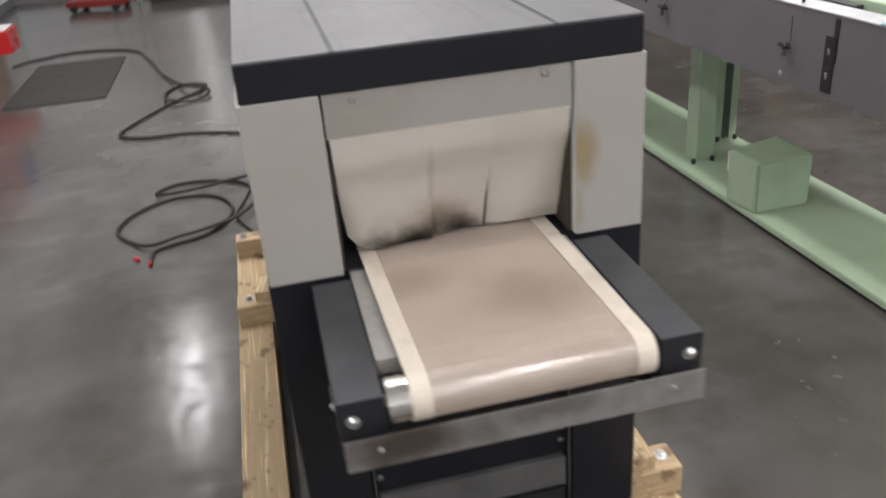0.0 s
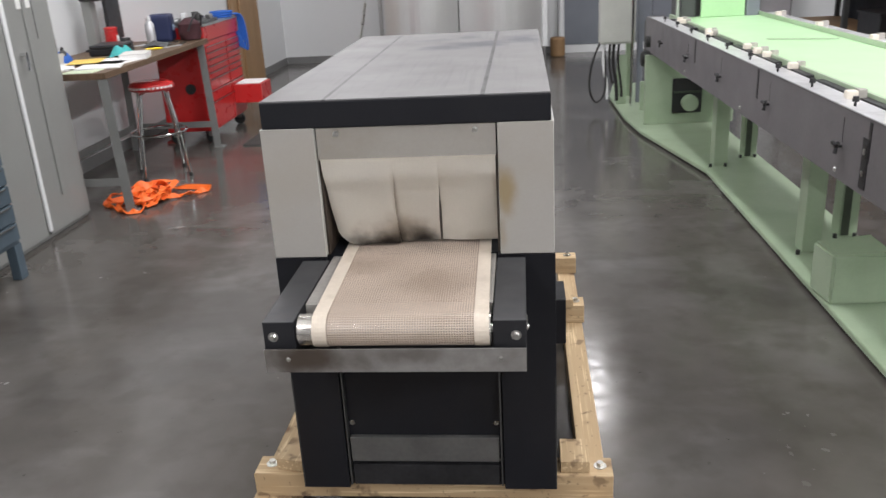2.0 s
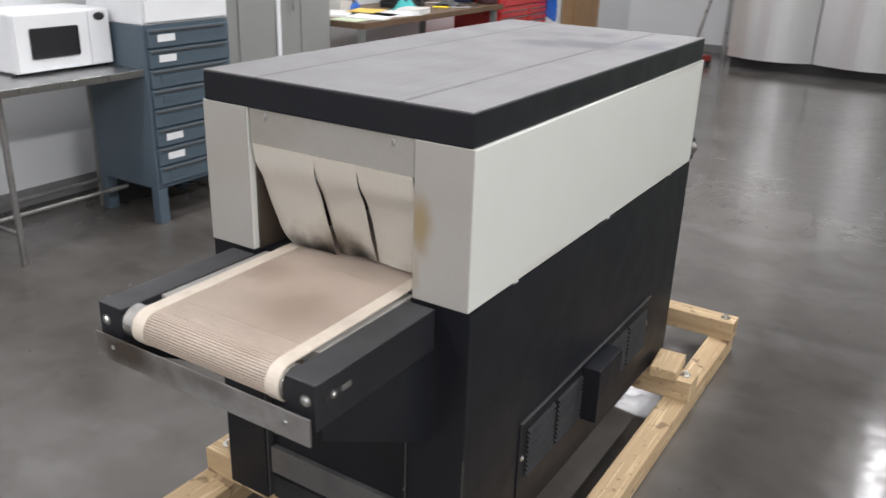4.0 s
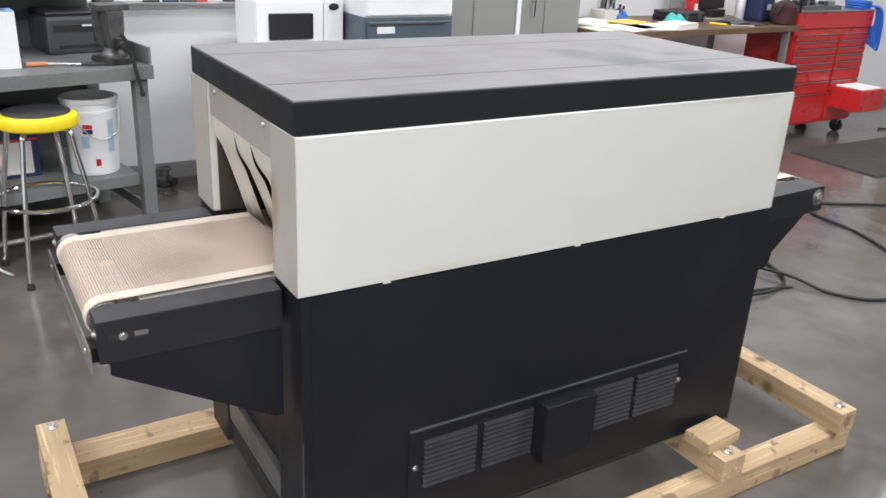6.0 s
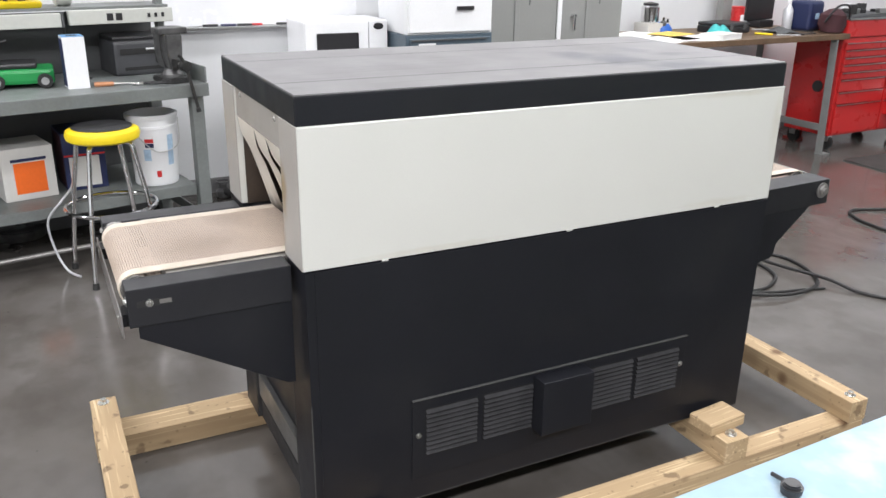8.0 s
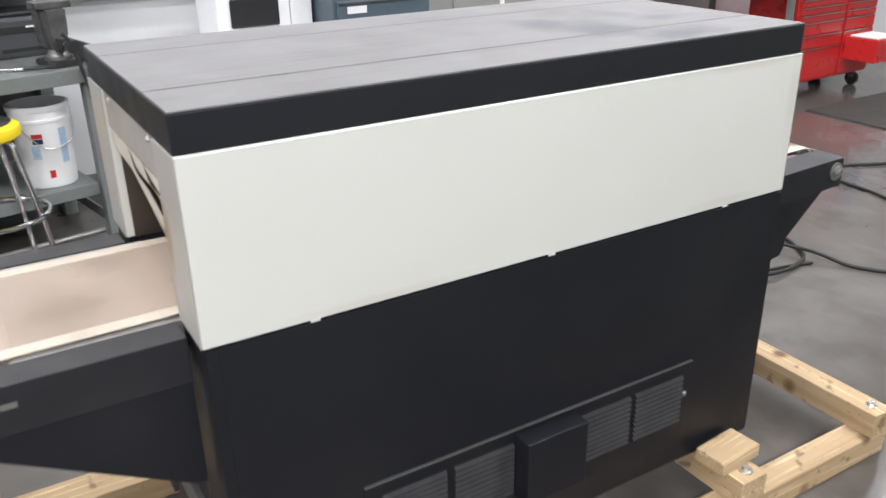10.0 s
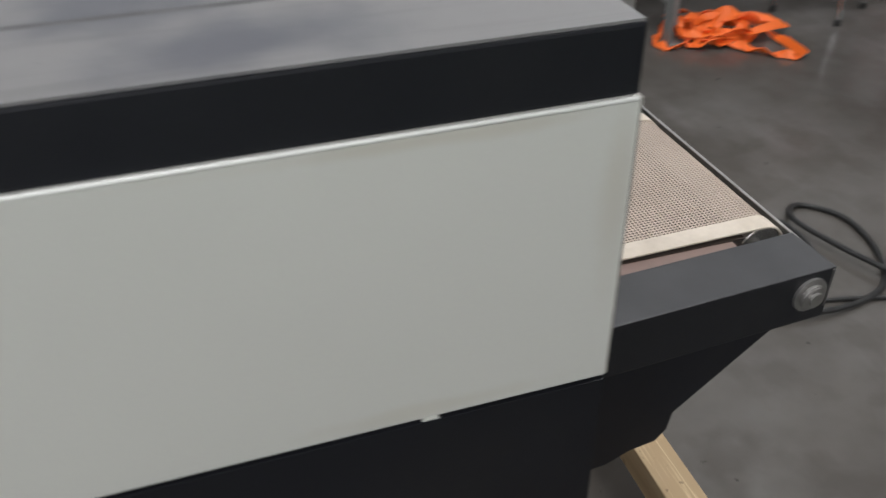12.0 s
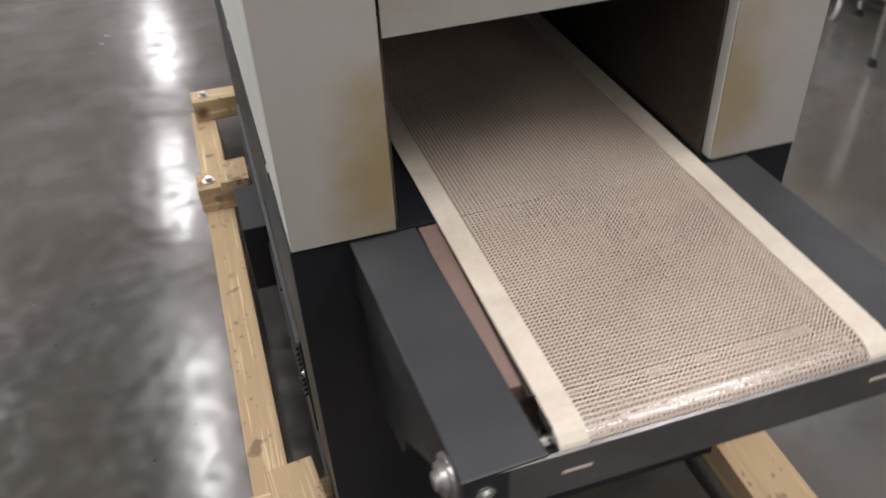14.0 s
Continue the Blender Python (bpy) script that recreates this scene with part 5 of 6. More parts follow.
# ---- drawer cabinet and locker ----
fc = empty("drawer_cabinet", -2.66, 1.19, 0, label="blue-grey steel cabinet of shallow drawers", category="cabinet")
part("body", box(-0.55, -0.02, -0.3, 0.325, 0.215, 1.15, 0.006), M["bluegrey"], fc)
for x in (-0.52, -0.05):
    for y in (-0.265, 0.3):
        part("leg", box(x - 0.03, x + 0.03, y - 0.035, y + 0.035, 0.0, 0.2145, 0.004), M["bluegrey"], fc)
# black panel added to darken the shaded gap between the legs
part("rear_panel", box(-0.545, -0.535, -0.23, 0.23, 0.0, 0.2145), M["black"], fc)
for k in range(8):
    z = 0.245 + k * 0.112
    d = part("drawer", box(-0.02, 0.0, -0.28, 0.31, z, z + 0.1, 0.004), M["bluegrey"], fc)
    part("pull", box(0.0, 0.012, -0.27, 0.27, z + 0.085, z + 0.095, 0.002), M["grey_dark"], d)
    part("label_holder", box(0.0, 0.004, -0.22, -0.1, z + 0.03, z + 0.07, 0.001), M["white"] if k in (1, 2, 6, 7) else M["bluegrey"], d)
wc = empty("drawer_unit", -2.665, 1.19, 1.15, label="white steel drawer unit standing on the cabinet", category="cabinet")
part("body", box(-0.5, -0.02, -0.29, 0.32, 0.0, 0.47, 0.008), M["white"], wc)
for k in range(2):
    d = part("drawer", box(-0.02, 0.0, -0.28, 0.31, 0.015 + 0.226 * k, 0.232 + 0.226 * k, 0.005), M["white"], wc)
    part("handle", box(0.0, 0.018, 0.05, 0.17, 0.15 + 0.226 * k, 0.175 + 0.226 * k, 0.004), M["black"], d, "black plastic pull")

lk = empty("locker", -2.9, 2.16, 0, label="tall grey steel two-door locker", category="locker")
part("body", box(-0.6, -0.022, -0.585, 0.585, 0.0, 2.0, 0.006), M["locker"], lk)
for y0, y1 in ((-0.58, 0.005), (0.045, 0.58)):
    d = part("door", box(-0.022, 0.0, y0, y1, 0.03, 1.98, 0.004), M["locker"], lk, "grey steel door")
    part("stiffener", box(0.0, 0.012, (y0 + y1) / 2 - 0.06, (y0 + y1) / 2 - 0.02, 0.25, 1.95, 0.004), M["locker"], d)
    part("slot", box(0.0, 0.002, (y0 + y1) / 2 + 0.06, (y0 + y1) / 2 + 0.068, 1.3, 1.9), M["grey_dark"], d)
bm = cyl((0.0, 0.14, 1.22), (0.04, 0.14, 1.22), 0.013, seg=14)
cyl((0.038, 0.14, 1.235), (0.038, 0.14, 1.12), 0.008, seg=10, bm=bm)
part("handle", bm, M["chrome"], lk, "bright locking handle")
part("door_edge", box(0.0, 0.016, 0.008, 0.042, 0.06, 1.98, 0.004), M["white"], lk, "white plastic door edging")
part("notice", box(0.0, 0.0015, 0.2, 0.36, 1.5, 1.75), M["paper"], lk, "white paper notice")

# ---- wooden workbench and what lies on it ----
wb = empty("wooden_workbench", -2.63, 3.72, 0, WB_TURN, label="worn wooden workbench on folded steel legs", category="workbench")
WT = 1.025


def make_wood_bench():
    part("top", box(-0.86, 0.0, -0.955, 1.26, WT - 0.045, WT, 0.004), M["wood_top"], wb, "dark stained timber top")
    for y in (-0.91, 1.15):
        for x in (-0.8, -0.03):
            bm = prism([(x - 0.035, y - 0.04), (x + 0.035, y - 0.04), (x + 0.035, y - 0.032), (x - 0.027, y - 0.032), (x - 0.027, y + 0.04), (x - 0.035, y + 0.04)], "z", 0.012, WT - 0.046)
            for v in bm.verts:
                if v.co.z < 0.5:
                    v.co.x += 0.03 if x > -0.5 else -0.02
            leg = part("leg", bm, M["bench_leg"], wb, "grey folded steel leg")
            part("foot", box(x - 0.04 + (0.03 if x > -0.5 else -0.02), x + 0.05 + (0.03 if x > -0.5 else -0.02), y - 0.045, y + 0.045, 0, 0.012, 0.002), M["bench_leg"], leg)
        part("leg_brace", box(-0.8, -0.03, y - 0.03, y - 0.022, 0.2, 0.26, 0.002), M["bench_leg"], wb)
    part("back_stretcher", box(-0.82, -0.8, -0.91, 1.15, 0.2, 0.26, 0.002), M["bench_leg"], wb)


M["bench_leg"] = material("grey_folded_steel", (0.22, 0.225, 0.22), 0.5, 0.2, vary=0.15, scale=8)
make_wood_bench()
WM = pose(-2.63, 3.72, 0, 0, 0, WB_TURN)


def on_bench(name, x, y, label, category, rz=0, group=""):
    return place(name, WM @ pose(x, y, WT, 0, 0, rz), label, category, group)


rnd = random.Random(11)
for k, (x, y, rz, w, l, mm, lab) in enumerate(((-0.2, -0.55, 12, 0.3, 0.42, "paper", "white sheets of paper on the bench"), (-0.2, -0.33, -8, 0.28, 0.4, "paper", "white sheets of paper on the bench"),
                                              (-0.42, -0.36, 20, 0.24, 0.32, "yellow_paper", "yellow folder lying on papers"), (-0.2, -0.8, 4, 0.24, 0.26, "paper_green", "pale green printed sheet"),
                                              (-0.55, -0.6, 25, 0.28, 0.4, "paper", "white sheets of paper on the bench"))):
    z0 = 0.0 if mm != "yellow_paper" else 0.016
    p = on_bench("paper_stack", x, y, lab, "papers", rz, "papers on the bench")
    for j in range(3 if mm == "paper" else 1):
        s = part("sheet", box(-w / 2, w / 2, -l / 2, l / 2, z0 + 0.004 * j, z0 + 0.004 * j + 0.0032, 0.0006, seg=1), M[mm], p)
        s.matrix_basis = pose(rnd.uniform(-0.015, 0.015), rnd.uniform(-0.015, 0.015), 0, 0, 0, rnd.uniform(-6, 6))
cl = on_bench("shop_cloth", -0.3, 0.05, "crumpled teal shop cloth", "cloth")
bm = bmesh.new()
bmesh.ops.create_grid(bm, x_segments=18, y_segments=18, size=0.1)
for v in bm.verts:
    v.co.z = 0.008 + 0.09 * (0.6 + 0.8 * abs(noise.noise(v.co * 11))) * max(0.0, 1 - (v.co.xy.length / 0.11) ** 2) + 0.01 * noise.noise(v.co * 26)
bmesh.ops.solidify(bm, geom=bm.faces[:], thickness=0.004)
part("cloth", bm, M["teal"], cl, smooth=True)
can = on_bench("canister", -0.6, 0.55, "red cylindrical canister with a white print", "canister")
part("body", lathe([(0.05, 0), (0.055, 0.006), (0.055, 0.17), (0.05, 0.178)]), M["red"], can, smooth=False)
part("lid", lathe([(0.057, 0.178), (0.057, 0.195), (0.04, 0.2)]), M["red"], can)
part("print_bar", box(0.0535, 0.0565, -0.02, 0.02, 0.06, 0.13), M["white"], can)
bt = on_bench("spray_bottle", -0.42, 0.96, "silver-white bottle with a grey cap", "bottle")
part("body", lathe([(0.038, 0), (0.042, 0.01), (0.042, 0.17), (0.02, 0.205), (0.016, 0.21)]), M["pale_silver"], bt, smooth=True)
part("cap", lathe([(0.018, 0.21), (0.018, 0.245), (0.012, 0.25)]), M["white"], bt)
tv = on_bench("monitor", -0.74, 0.98, "black flat monitor standing against the wall", "monitor", 6)
part("panel", box(-0.03, 0.0, -0.19, 0.19, 0.06, 0.48, 0.01), M["black"], tv)
part("stand", box(-0.06, 0.08, -0.1, 0.1, 0.0, 0.06, 0.01), M["black"], tv)
bg = on_bench("tool_bag", -0.38, 1.13, "navy blue canvas tool bag", "bag", 10)
part("body", box(-0.11, 0.11, -0.11, 0.11, 0, 0.25, 0.04, seg=4), M["navy"], bg, smooth=False)
part("badge", box(0.11, 0.113, -0.03, 0.03, 0.1, 0.15, 0.004), M["pale_blue"], bg)
b3 = on_bench("tool_bag", -0.13, 1.17, "dark maroon soft bag with a strap", "bag", -8)
bm = lathe([(0.02, 0.0), (0.09, 0.01), (0.115, 0.07), (0.1, 0.15), (0.055, 0.19), (0.01, 0.2)], seg=20)
for v in bm.verts:
    v.co += Vector((noise.noise(v.co * 9), noise.noise(v.co * 9 + Vector((4, 0, 0))), 0)) * 0.025
part("body", bm, M["maroon"], b3, smooth=True)
part("strap", tube([(0.05, -0.13, 0.09), (0.1, -0.06, 0.22), (0.1, 0.06, 0.22), (0.05, 0.13, 0.09)], 0.009), M["black"], b3)
wr = on_bench("pen", -0.2, 0.45, "yellow marker lying on the bench", "pen", 30)
part("barrel", cyl((-0.07, 0, 0.009), (0.07, 0, 0.009), 0.009, seg=10), M["yellow"], wr)
for x, y, h in ((-0.7, -0.3, 0.16), (-0.66, -0.22, 0.12), (-0.72, -0.12, 0.1)):
    a = on_bench("aerosol_can", x, y, "small dark can with a nozzle", "can", 0, "cans against the wall")
    part("body", lathe([(0.025, 0), (0.027, 0.004), (0.027, h - 0.04), (0.014, h - 0.025)]), M["grey_dark"], a)
    part("nozzle", lathe([(0.01, h - 0.025), (0.01, h), (0.006, h + 0.002)]), M["black"], a)
dk = on_bench("drill_stand", -0.74, 0.55, "grey pillar drill stand with a dark head", "drill stand")
part("base", box(-0.08, 0.1, -0.08, 0.08, 0, 0.02, 0.004), M["iron"], dk)
part("column", box(-0.06, 0.02, -0.05, 0.05, 0.02, 0.42, 0.004), M["locker"], dk)
part("head", box(-0.07, 0.12, -0.08, 0.08, 0.42, 0.56, 0.02), M["iron"], dk)
for y0, z0, w, h in ((2.95, 1.45, 0.22, 0.3), (3.05, 1.85, 0.25, 0.2)):
    tagged(part("wall_notice", box(-3.6, -3.597, y0, y0 + w, z0, z0 + h), M["paper"], None, "white paper notice taped to the wall"), "", "notice", "wall notices")
bl = on_bench("helmet_liner", -0.7, -0.2, "blue cap lying by the papers", "cap")
part("cap", lathe([(0.09, 0.0), (0.088, 0.03), (0.06, 0.07), (0.01, 0.085)]), M["blue_plastic"], bl, smooth=True)

bk2 = on_bench("book", -0.13, -0.1, "thick white paperback manual lying on the bench", "book", 14)
part("pages", box(-0.1, 0.1, -0.14, 0.14, 0.002, 0.04, 0.002), M["paper"], bk2)
for z0, z1 in ((0.0, 0.002), (0.04, 0.042)):
    part("cover", box(-0.102, 0.103, -0.142, 0.142, z0, z1, 0.0006, seg=1), M["card_white"], bk2)
wx = on_bench("carton", -0.72, -0.28, "low white carton by the wall", "box", 4)
part("body", box(-0.08, 0.08, -0.13, 0.13, 0, 0.075, 0.003), M["card_white"], wx)
part("flap", box(-0.081, 0.081, -0.131, 0.0, 0.0755, 0.078, 0.0006, seg=1), M["card_white"], wx)
ta = place("steel_canister", WM @ pose(-0.74, -0.3, WT + 0.08), "bright steel canister standing on the white carton", "canister")
part("body", lathe([(0.07, 0.0), (0.075, 0.006), (0.075, 0.12), (0.06, 0.135)]), M["chrome"], ta, smooth=True)
part("lid", lathe([(0.062, 0.135), (0.062, 0.15), (0.02, 0.158)]), M["black"], ta, smooth=True)
cs = on_bench("tool_case", -0.5, 0.3, "flat black plastic tool case on the bench", "case", 8)
part("body", box(-0.14, 0.14, -0.17, 0.17, 0, 0.055, 0.012), M["black"], cs)
part("lid", box(-0.138, 0.138, -0.168, 0.168, 0.057, 0.085, 0.012), M["black_soft"], cs)
for yy in (-0.09, 0.09):
    part("latch", box(0.138, 0.148, yy - 0.02, yy + 0.02, 0.03, 0.075, 0.003), M["grey_dark"], cs)
rg = on_bench("shop_rag", -0.28, 0.74, "crumpled dark grey shop rag", "cloth")
bm = bmesh.new()
bmesh.ops.create_grid(bm, x_segments=14, y_segments=14, size=0.11)
for v in bm.verts:
    v.co.z = 0.006 + 0.06 * (0.4 + abs(noise.noise(v.co * 13 + Vector((3, 1, 0))))) * max(0.0, 1 - (v.co.xy.length / 0.13) ** 2)
bmesh.ops.solidify(bm, geom=bm.faces[:], thickness=0.004)
part("cloth", bm, M["grey_dark"], rg, smooth=True)
for x, y, rz, mm, lab in ((-0.1, 0.62, 70, "pale_silver", "bright steel spanner"), (-0.1, 0.86, 100, "iron", "dark iron spanner"), (-0.3, 1.0, 20, "iron", "dark iron spanner"), (-0.5, 0.78, 60, "pale_silver", "bright steel spanner")):
    sp2 = on_bench("spanner", x, y, lab + " lying on the bench", "spanner", rz, "spanners on the bench")
    part("shank", box(-0.07, 0.07, -0.008, 0.008, 0.001, 0.009, 0.002), M[mm], sp2)
    part("ring", lathe([(0.011, 0.0), (0.019, 0.0), (0.019, 0.011), (0.011, 0.011)], seg=14, at=(-0.085, 0, 0)), M[mm], sp2)
    part("open_jaw", prism([(0.066, -0.012), (0.085, -0.02), (0.105, -0.014), (0.088, -0.005), (0.088, 0.005), (0.105, 0.014), (0.085, 0.02), (0.066, 0.012)], "z", 0.0, 0.01), M[mm], sp2)

# ---- red tool chest ----
tc = empty("tool_chest", -2.72, 5.55, 0, WB_TURN, label="red rolling tool chest with many drawers", category="tool chest")


def make_chest():
    part("body", box(-0.5, -0.02, -0.56, 0.53, 0.13, 0.98, 0.01), M["red"], tc)
    part("lid", box(-0.5, 0.0, -0.565, 0.535, 0.985, 1.13, 0.012), M["red"], tc)
    part("rim", box(-0.49, 0.012, -0.56, 0.53, 1.13, 1.14, 0.002), M["steel"], tc)
    for y0, y1 in ((-0.54, 0.06), (0.09, 0.51)):
        z = 0.95
        for h in (0.055, 0.055, 0.055, 0.055, 0.055, 0.1, 0.1, 0.26):
            z -= h + 0.008
            d = part("drawer", box(-0.02, 0.0, y0, y1, z, z + h, 0.004), M["red"], tc)
            part("pull", box(0.0, 0.012, y0 + 0.01, y1 - 0.01, z + h - 0.008, z + h - 0.001, 0.002), M["steel"], d, "bright drawer pull")
            # the shadow below each pull is painted as a darker strip
            part("pull_shadow_gap", box(0.0, 0.004, y0 + 0.01, y1 - 0.01, z + h - 0.014, z + h - 0.008), M["red_dull"], d, "dark red strip painted as the shadow under the pull")
    for x in (-0.44, -0.08):
        for y in (-0.48, 0.45):
            w = part("caster", cyl((x, y - 0.02, 0.06), (x, y + 0.02, 0.06), 0.06, seg=24, bevel=0.006), M["rubber"], tc)
            part("fork", box(x - 0.03, x + 0.03, y - 0.03, y + 0.03, 0.07, 0.13, 0.004), M["steel"], w)
    op = part("open_drawer", box(0.0, 0.3, 0.12, 0.49, 0.28, 0.47, 0.006), M["red"], tc, "red lower drawer pulled open")
    part("contents", box(0.02, 0.28, 0.15, 0.46, 0.47, 0.485, 0.01), M["paper"], op)
    part("side_lock", cyl((-0.2, -0.56, 0.55), (-0.2, -0.575, 0.55), 0.05, seg=16), M["iron"], tc)


make_chest()
hz = place("air_hose", pose(-2.86, 5.0, 1.14), "coiled blue air hose on the chest", "hose")
for k in range(3):
    part("coil", tube([(0.1 * math.cos(a) * (1 + 0.06 * k), 1.0 + 0.1 * math.sin(a), 0.012 + 0.022 * k) for a in (2 * math.pi * j / 12 for j in range(12))], 0.011, closed=True, steps=3), M["blue_plastic"], hz)
for k in range(5):
    part("drop", tube([(0.09, 1.04, 0.03), (0.13 + 0.012 * k, 1.1, 0.0), (0.12 + 0.02 * k, 1.13, -0.2), (0.07 + 0.03 * k, 1.13, -0.3 - 0.015 * k), (0.03 + 0.02 * k, 1.125, -0.15)], 0.011), M["blue_plastic"], hz)
ct = place("clutter_tray", pose(-2.95, 5.4, 1.14), "tray of dark tools and white parts on the chest", "tray")
part("tray", box(-0.15, 0.17, -0.3, 0.25, 0, 0.03, 0.005), M["grey_dark"], ct)
for k in range(14):
    c = (rnd.uniform(-0.12, 0.14), rnd.uniform(-0.27, 0.22))
    r = rnd.uniform(0.015, 0.04)
    part("tool", box(c[0] - r, c[0] + r, c[1] - r * 1.8, c[1] + r * 1.8, 0.03, 0.03 + rnd.uniform(0.02, 0.08), 0.008), M[rnd.choice(("iron", "black", "white", "steel"))], ct)

# ---- floor things ----
solo("floor_mat", box(-2.42, -1.62, 4.85, 6.38, 0.0, 0.012, 0.004), M["mat"], "dark rubber mat lying on the floor", "mat")


def webbing(points, half, thick=0.0025, closed=False):
    """A flat strap along a smooth line, twisting a little about it."""
    t = tube(points, 1.0, closed=closed, seg=4, steps=5)
    n = len(t.verts) // 4
    t.verts.ensure_lookup_table()
    mids = [sum((t.verts[4 * i + k].co for k in range(4)), Vector()) / 4 for i in range(n)]
    for i, c in enumerate(mids):
        d = (mids[(i + 1) % n] - mids[i - 1]) if 0 < i < n - 1 or closed else (mids[min(i + 1, n - 1)] - mids[max(i - 1, 0)])
        side = Vector((-d.y, d.x, 0)).normalized()
        a = 0.9 * math.sin(i * 0.45 + c.x * 20)
        wide = side * math.cos(a) + Vector((0, 0, 1)) * math.sin(a)
        flat = d.normalized().cross(wide)
        lift = Vector((0, 0, abs(wide.z) * half))
        for k, (u, w) in enumerate(((1, 1), (-1, 1), (-1, -1), (1, -1))):
            t.verts[4 * i + k].co = c + lift + wide * half * u + flat * thick * w
    bmesh.ops.recalc_face_normals(t, faces=t.faces[:])
    return t


def cord_heap():
    oc = place("webbing_strap", pose(-2.62, 3.12, 0), "tangled bright orange webbing strap on the floor", "strap")
    r2 = random.Random(5)
    for k in range(9):
        cx, cy, ra, rb = r2.uniform(-0.1, 0.06), r2.uniform(-0.12, 0.12), r2.uniform(0.08, 0.16), r2.uniform(0.08, 0.2)
        ph = r2.uniform(0, 6)
        pts = [(cx + ra * math.cos(a + ph), cy + rb * math.sin(a + ph) + 0.05 * math.sin(2 * a), 0.006 + 0.006 * k + 0.022 * abs(math.sin(a * 1.5 + k))) for a in (2 * math.pi * j / 9 for j in range(9))]
        part("loop", webbing(pts, 0.021, closed=True), M["orange"], oc)
    part("loop", webbing([(0.0, -0.1, 0.05), (0.14, -0.08, 0.02), (0.28, 0.02, 0.008), (0.4, 0.14, 0.006), (0.42, 0.2, 0.006), (0.3, 0.22, 0.006), (0.1, 0.22, 0.02), (-0.02, 0.14, 0.05)], 0.023), M["orange"], oc)
    part("loop", webbing([(-0.1, -0.05, 0.04), (-0.14, -0.2, 0.02), (-0.06, -0.36, 0.006), (0.06, -0.4, 0.006), (0.1, -0.3, 0.006), (-0.02, -0.1, 0.04)], 0.022), M["orange"], oc)
    part("loop", webbing([(-0.08, 0.0, 0.03), (-0.2, -0.1, 0.012), (-0.27, -0.16, 0.006), (-0.2, -0.24, 0.006), (-0.1, -0.3, 0.006)], 0.02), M["orange"], oc)
    for k in range(3):
        part("fold", webbing([(-0.14 + 0.05 * k, -0.08, 0.05), (-0.1 + 0.06 * k, 0.02, 0.09), (-0.02 + 0.05 * k, 0.14, 0.08), (-0.06 + 0.04 * k, 0.22, 0.03)], 0.022), M["orange"], oc)


cord_heap()

# one long black cable: clamp end, loops beside the tunnel, then away to the mat
Zc = 0.0105
pc = place("power_cable", pose(0, 0, 0), "long thick black cable looping over the floor", "cable")
route = [(-1.0, 1.47), (-1.0, 1.55), (-0.985, 1.625), (-0.88, 1.68), (-0.77, 1.715), (-0.66, 1.84), (-0.62, 2.06), (-0.74, 2.26), (-0.96, 2.29), (-1.14, 2.14), (-1.2, 1.94), (-1.12, 1.78), (-1.01, 1.66, 0.018), (-0.89, 1.7, 0.024), (-0.75, 1.75, 0.024),
         (-0.58, 1.86, 0.022), (-0.49, 2.1, 0.01), (-0.54, 2.36), (-0.72, 2.49), (-0.92, 2.52), (-1.04, 2.42), (-0.95, 2.32, 0.022), (-0.76, 2.36, 0.02), (-0.54, 2.43, 0.022), (-0.36, 2.48), (-0.19, 2.62), (-0.17, 2.85), (-0.3, 3.14), (-0.58, 3.36), (-0.9, 3.5),
         (-1.22, 3.54), (-1.38, 3.68), (-1.26, 4.0), (-1.04, 4.4), (-0.86, 4.62), (-0.82, 4.8), (-0.98, 4.9), (-1.12, 4.72), (-1.1, 4.4, 0.022), (-0.9, 4.35), (-0.78, 4.52, 0.02), (-1.0, 4.8, 0.024), (-1.2, 5.35), (-1.36, 6.0), (-1.58, 6.6), (-2.1, 6.85), (-2.5, 6.7), (-2.68, 6.5)]
part("cable", tube([(p[0], p[1], Zc + (p[2] if len(p) > 2 else 0.0)) for p in route], 0.0098, seg=10, steps=5), M["rubber"], pc, smooth=True)
for x, y, a in ((-1.0, 1.485, 80), (-1.07, 1.557, 130)):
    bm = box(-0.022, 0.022, -0.006, 0.006, 0.0, 0.018, 0.004)
    bmesh.ops.transform(bm, matrix=pose(x, y, 0.004, 0, 0, a), verts=bm.verts)
    part("clamp_grip", bm, M["red"], pc, "red plastic clamp grip")

ml = place("machine_lead", pose(0, 0, 0), "thin black lead running out from under the tunnel", "cable")
part("cable", tube([(x, y, 0.0085 + h) for x, y, h in ((-0.425, 0.7, 0), (-0.43, 1.0, 0), (-0.437, 1.28, 0), (-0.447, 1.44, 0), (-0.5, 1.62, 0), (-0.56, 1.78, 0), (-0.595, 1.9, 0.012), (-0.56, 2.08, 0), (-0.53, 2.22, 0), (-0.49, 2.36, 0))], 0.0075, steps=5), M["rubber"], ml, smooth=True)

# ---- far end ----
tk = empty("steel_cabinet", -0.6, 10.1, 0, label="large stainless steel cabinet on a dark plinth", category="cabinet")
part("plinth", box(-1.05, 1.15, -0.4, 0.4, 0.0, 0.14), M["black"], tk)
for x0, x1 in ((-1.1, -0.02), (0.0, 1.2)):
    front = [(x0 + (x1 - x0) * k / 14, -0.42 - 0.2 * math.sin(math.pi * k / 14)) for k in range(15)]
    part("panel", prism(front + [(x1, 0.45), (x0, 0.45)], "z", 0.14, 2.2), M["mirror_steel"], tk, "bright curved stainless steel panel")
part("pipe", cyl((-1.18, -0.3, 0.0), (-1.18, -0.3, 2.2), 0.03, seg=14), M["steel"], tk)
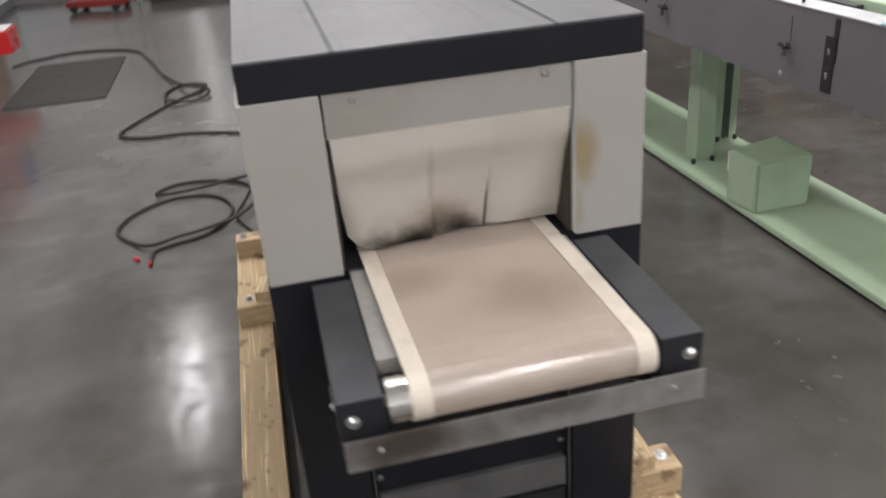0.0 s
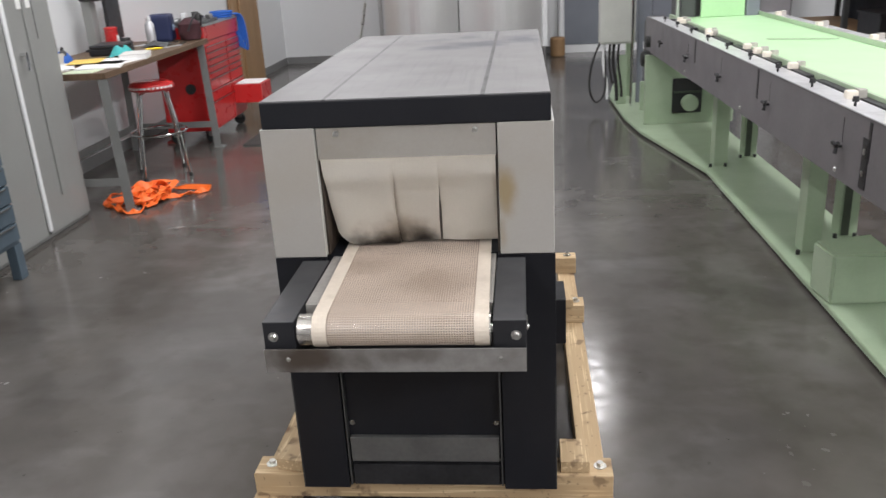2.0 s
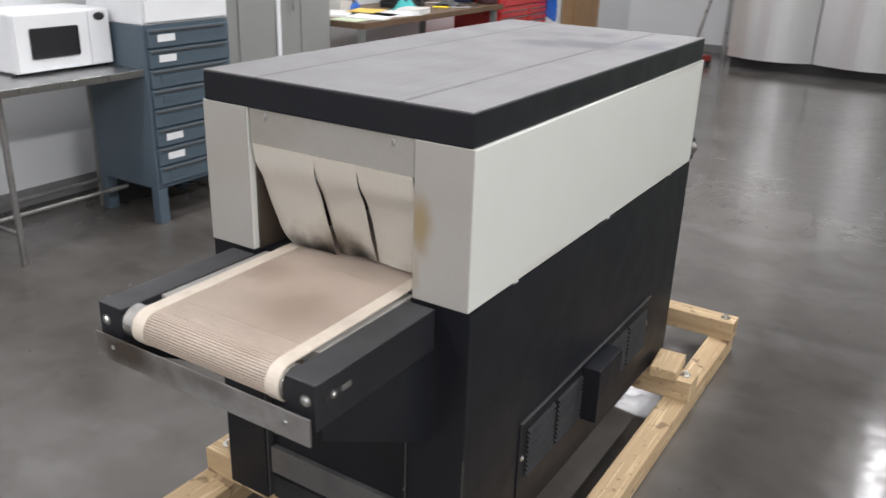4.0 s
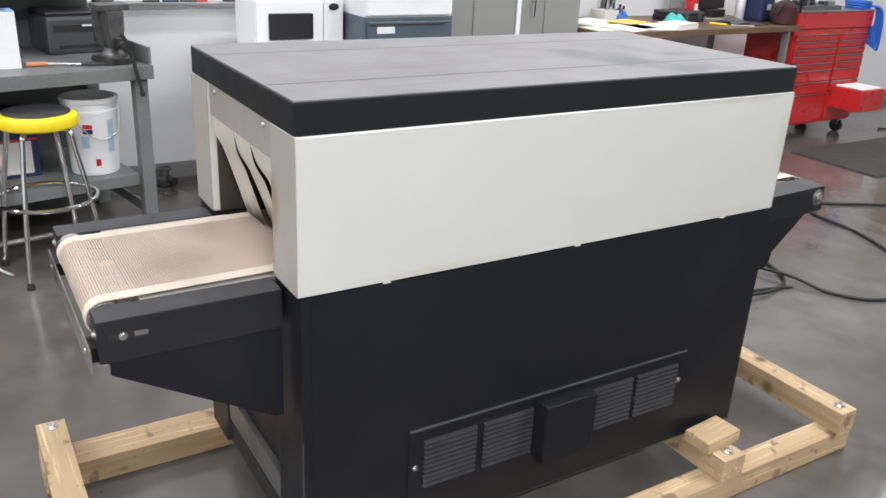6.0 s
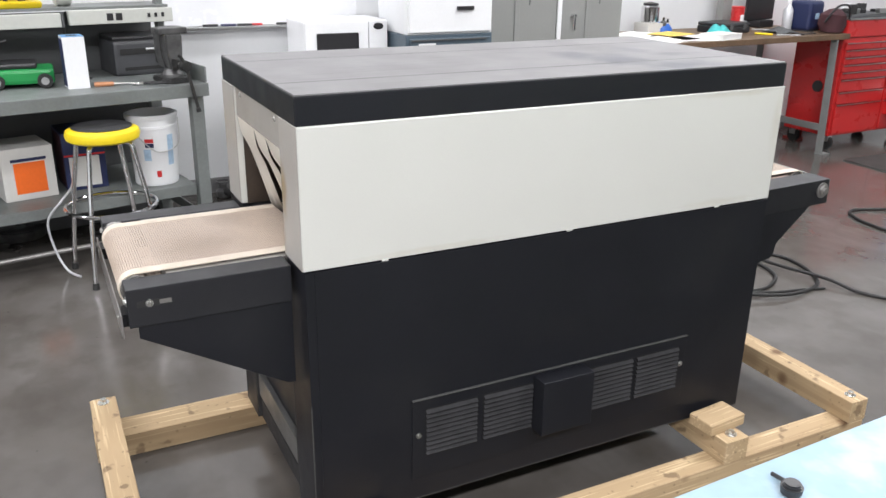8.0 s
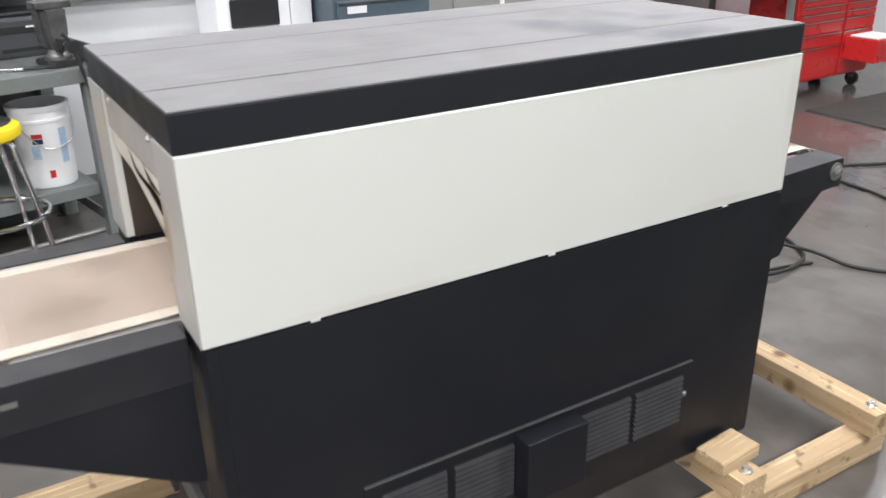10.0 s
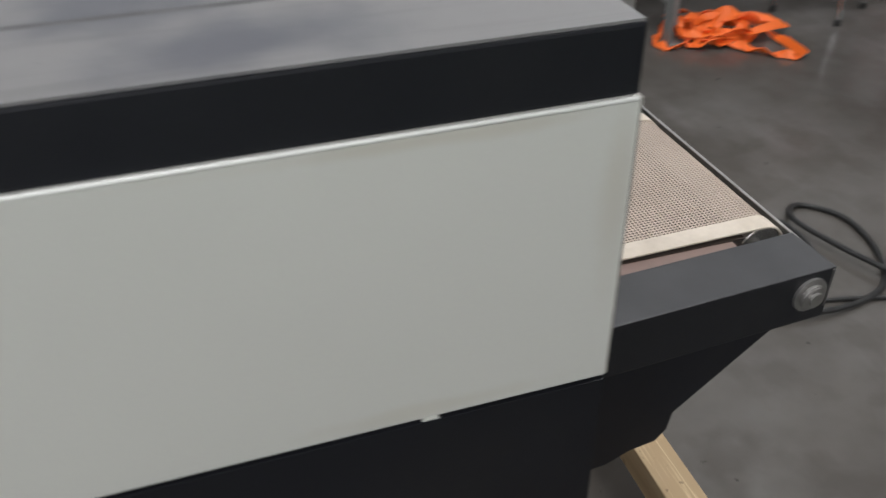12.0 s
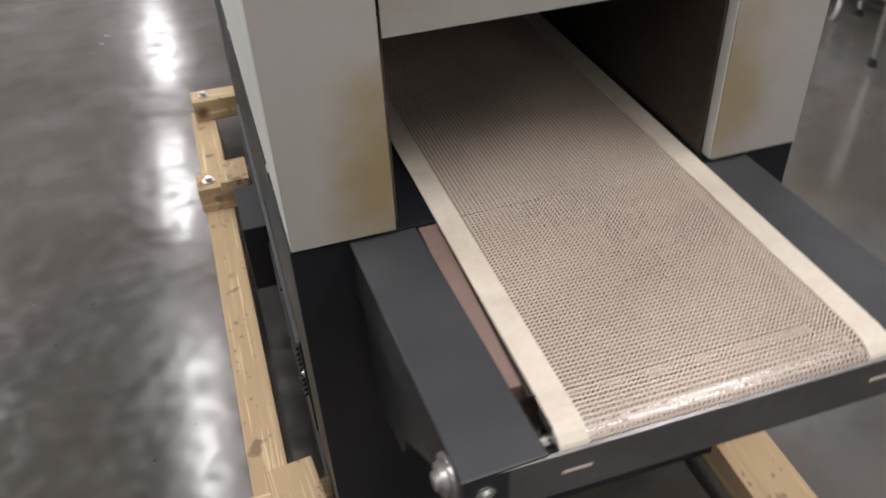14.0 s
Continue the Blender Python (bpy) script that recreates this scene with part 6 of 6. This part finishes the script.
part("edge_trim", box(1.205, 1.28, -0.44, 0.4, 0.26, 2.2, 0.006), M["white"], tk, "white upright edge trim")
part("pipe", cyl((1.235, -0.42, 0.0), (1.235, -0.42, 0.26), 0.02, seg=12), M["steel"], tk)
jk = empty("floor_jack", -2.25, 9.6, 0, -20, label="low faded red trolley jack with an upright handle", category="jack")
part("frame", prism([(-0.4, -0.16), (-0.4, 0.16), (0.35, 0.12), (0.35, -0.12)], "z", 0.05, 0.13, 0.01), M["red_dull"], jk)
for x in (-0.3, 0.28):
    for y in (-0.15, 0.15):
        part("wheel", cyl((x, y - 0.025, 0.04), (x, y + 0.025, 0.04), 0.04, seg=16), M["rubber"], jk)
part("handle", cyl((0.1, 0, 0.12), (0.3, 0.05, 1.0), 0.018, seg=12), M["bolt"], jk)
pw = empty("plywood_board", -3.58, 8.2, 0, label="tall brown plywood boards leaning on the wall", category="board")
part("board", box(0.0, 0.03, 0.1, 1.3, 0.0, 2.2, 0.003), M["plank"], pw)
part("board", box(0.034, 0.06, 0.4, 1.1, 0.0, 2.0, 0.003), M["plank"], pw)
# a cardboard box, modelled here as a low round body
gd = empty("orange_box", 0.86, 10.5, 0, label="low orange-brown box by the far wall, built round", category="drum")
part("body", lathe([(0.1, 0), (0.115, 0.02), (0.115, 0.27), (0.1, 0.29)]), M["plank"], gd)
wp = empty("waste_pipe", 0.93, 10.8, 0, label="white plastic pipe standing against the far wall", category="pipe")
part("pipe", cyl((0, 0, 0.0), (0, 0, 2.6), 0.05, seg=18), M["white"], wp)
part("collar", cyl((0, 0, 0.9), (0, 0, 1.0), 0.058, seg=18, bevel=0.005), M["white"], wp)
# blue-grey part of the far wall, built as a pair of added panels
dr = tagged(empty("far_wall_panel", 2.35, FAR, 0), kind="structure")
part("leaf", box(-1.4, -0.004, -0.05, -0.014, 0.125, 2.9, 0.004), M["blue_metal"], dr, "blue-grey panel standing for painted wall")
part("leaf", box(0.004, 1.4, -0.05, -0.014, 0.125, 2.9, 0.004), M["blue_metal"], dr, "blue-grey panel standing for painted wall")
part("threshold", box(-1.4, 1.4, -0.06, -0.014, 0.0, 0.12, 0.004), M["white"], dr, "white skirting strip")
# dark storage beyond the line
rk = empty("storage_rack", 4.2, 6.4, 0, label="dark storage rack with red bins and boards", category="rack")
part("back_sheet", box(0.5, 0.52, -3.5, 3.0, 0.0, 2.4, 0.002), M["navy_dark"], rk, "dark sheet hung behind the rack")
for y in (-3.4, -1.3, 0.8, 2.9):
    for x in (-0.25, 0.4):
        part("upright", box(x - 0.03, x + 0.03, y - 0.03, y + 0.03, 0, 2.4, 0.003), M["grey_dark"], rk)
for z in (0.5, 1.15, 1.8):
    part("shelf", box(-0.3, 0.45, -3.45, 2.95, z, z + 0.04, 0.003), M["plank"] if z < 1.2 else M["grey_dark"], rk)
for y, z, w, h, mm in ((-2.9, 1.19, 0.35, 0.3, "red"), (-2.2, 1.19, 0.4, 0.22, "plank"), (-1.0, 1.19, 0.3, 0.35, "black"), (0.1, 1.19, 0.3, 0.3, "red"), (1.4, 1.19, 0.5, 0.25, "iron"), (-2.5, 0.54, 0.7, 0.3, "plank"), (0.2, 0.54, 0.6, 0.3, "black")):
    bi = place("storage_bin", pose(4.2, 6.4 + y, z), "plain storage bin standing on the rack", "bin", "bins on the rack")
    part("body", box(-0.22, 0.25, -w / 2, w / 2, 0.0, h, 0.015), M[mm], bi)
    part("lip", box(-0.235, 0.265, -w / 2 - 0.015, w / 2 + 0.015, h - 0.03, h - 0.005, 0.005), M[mm], bi)
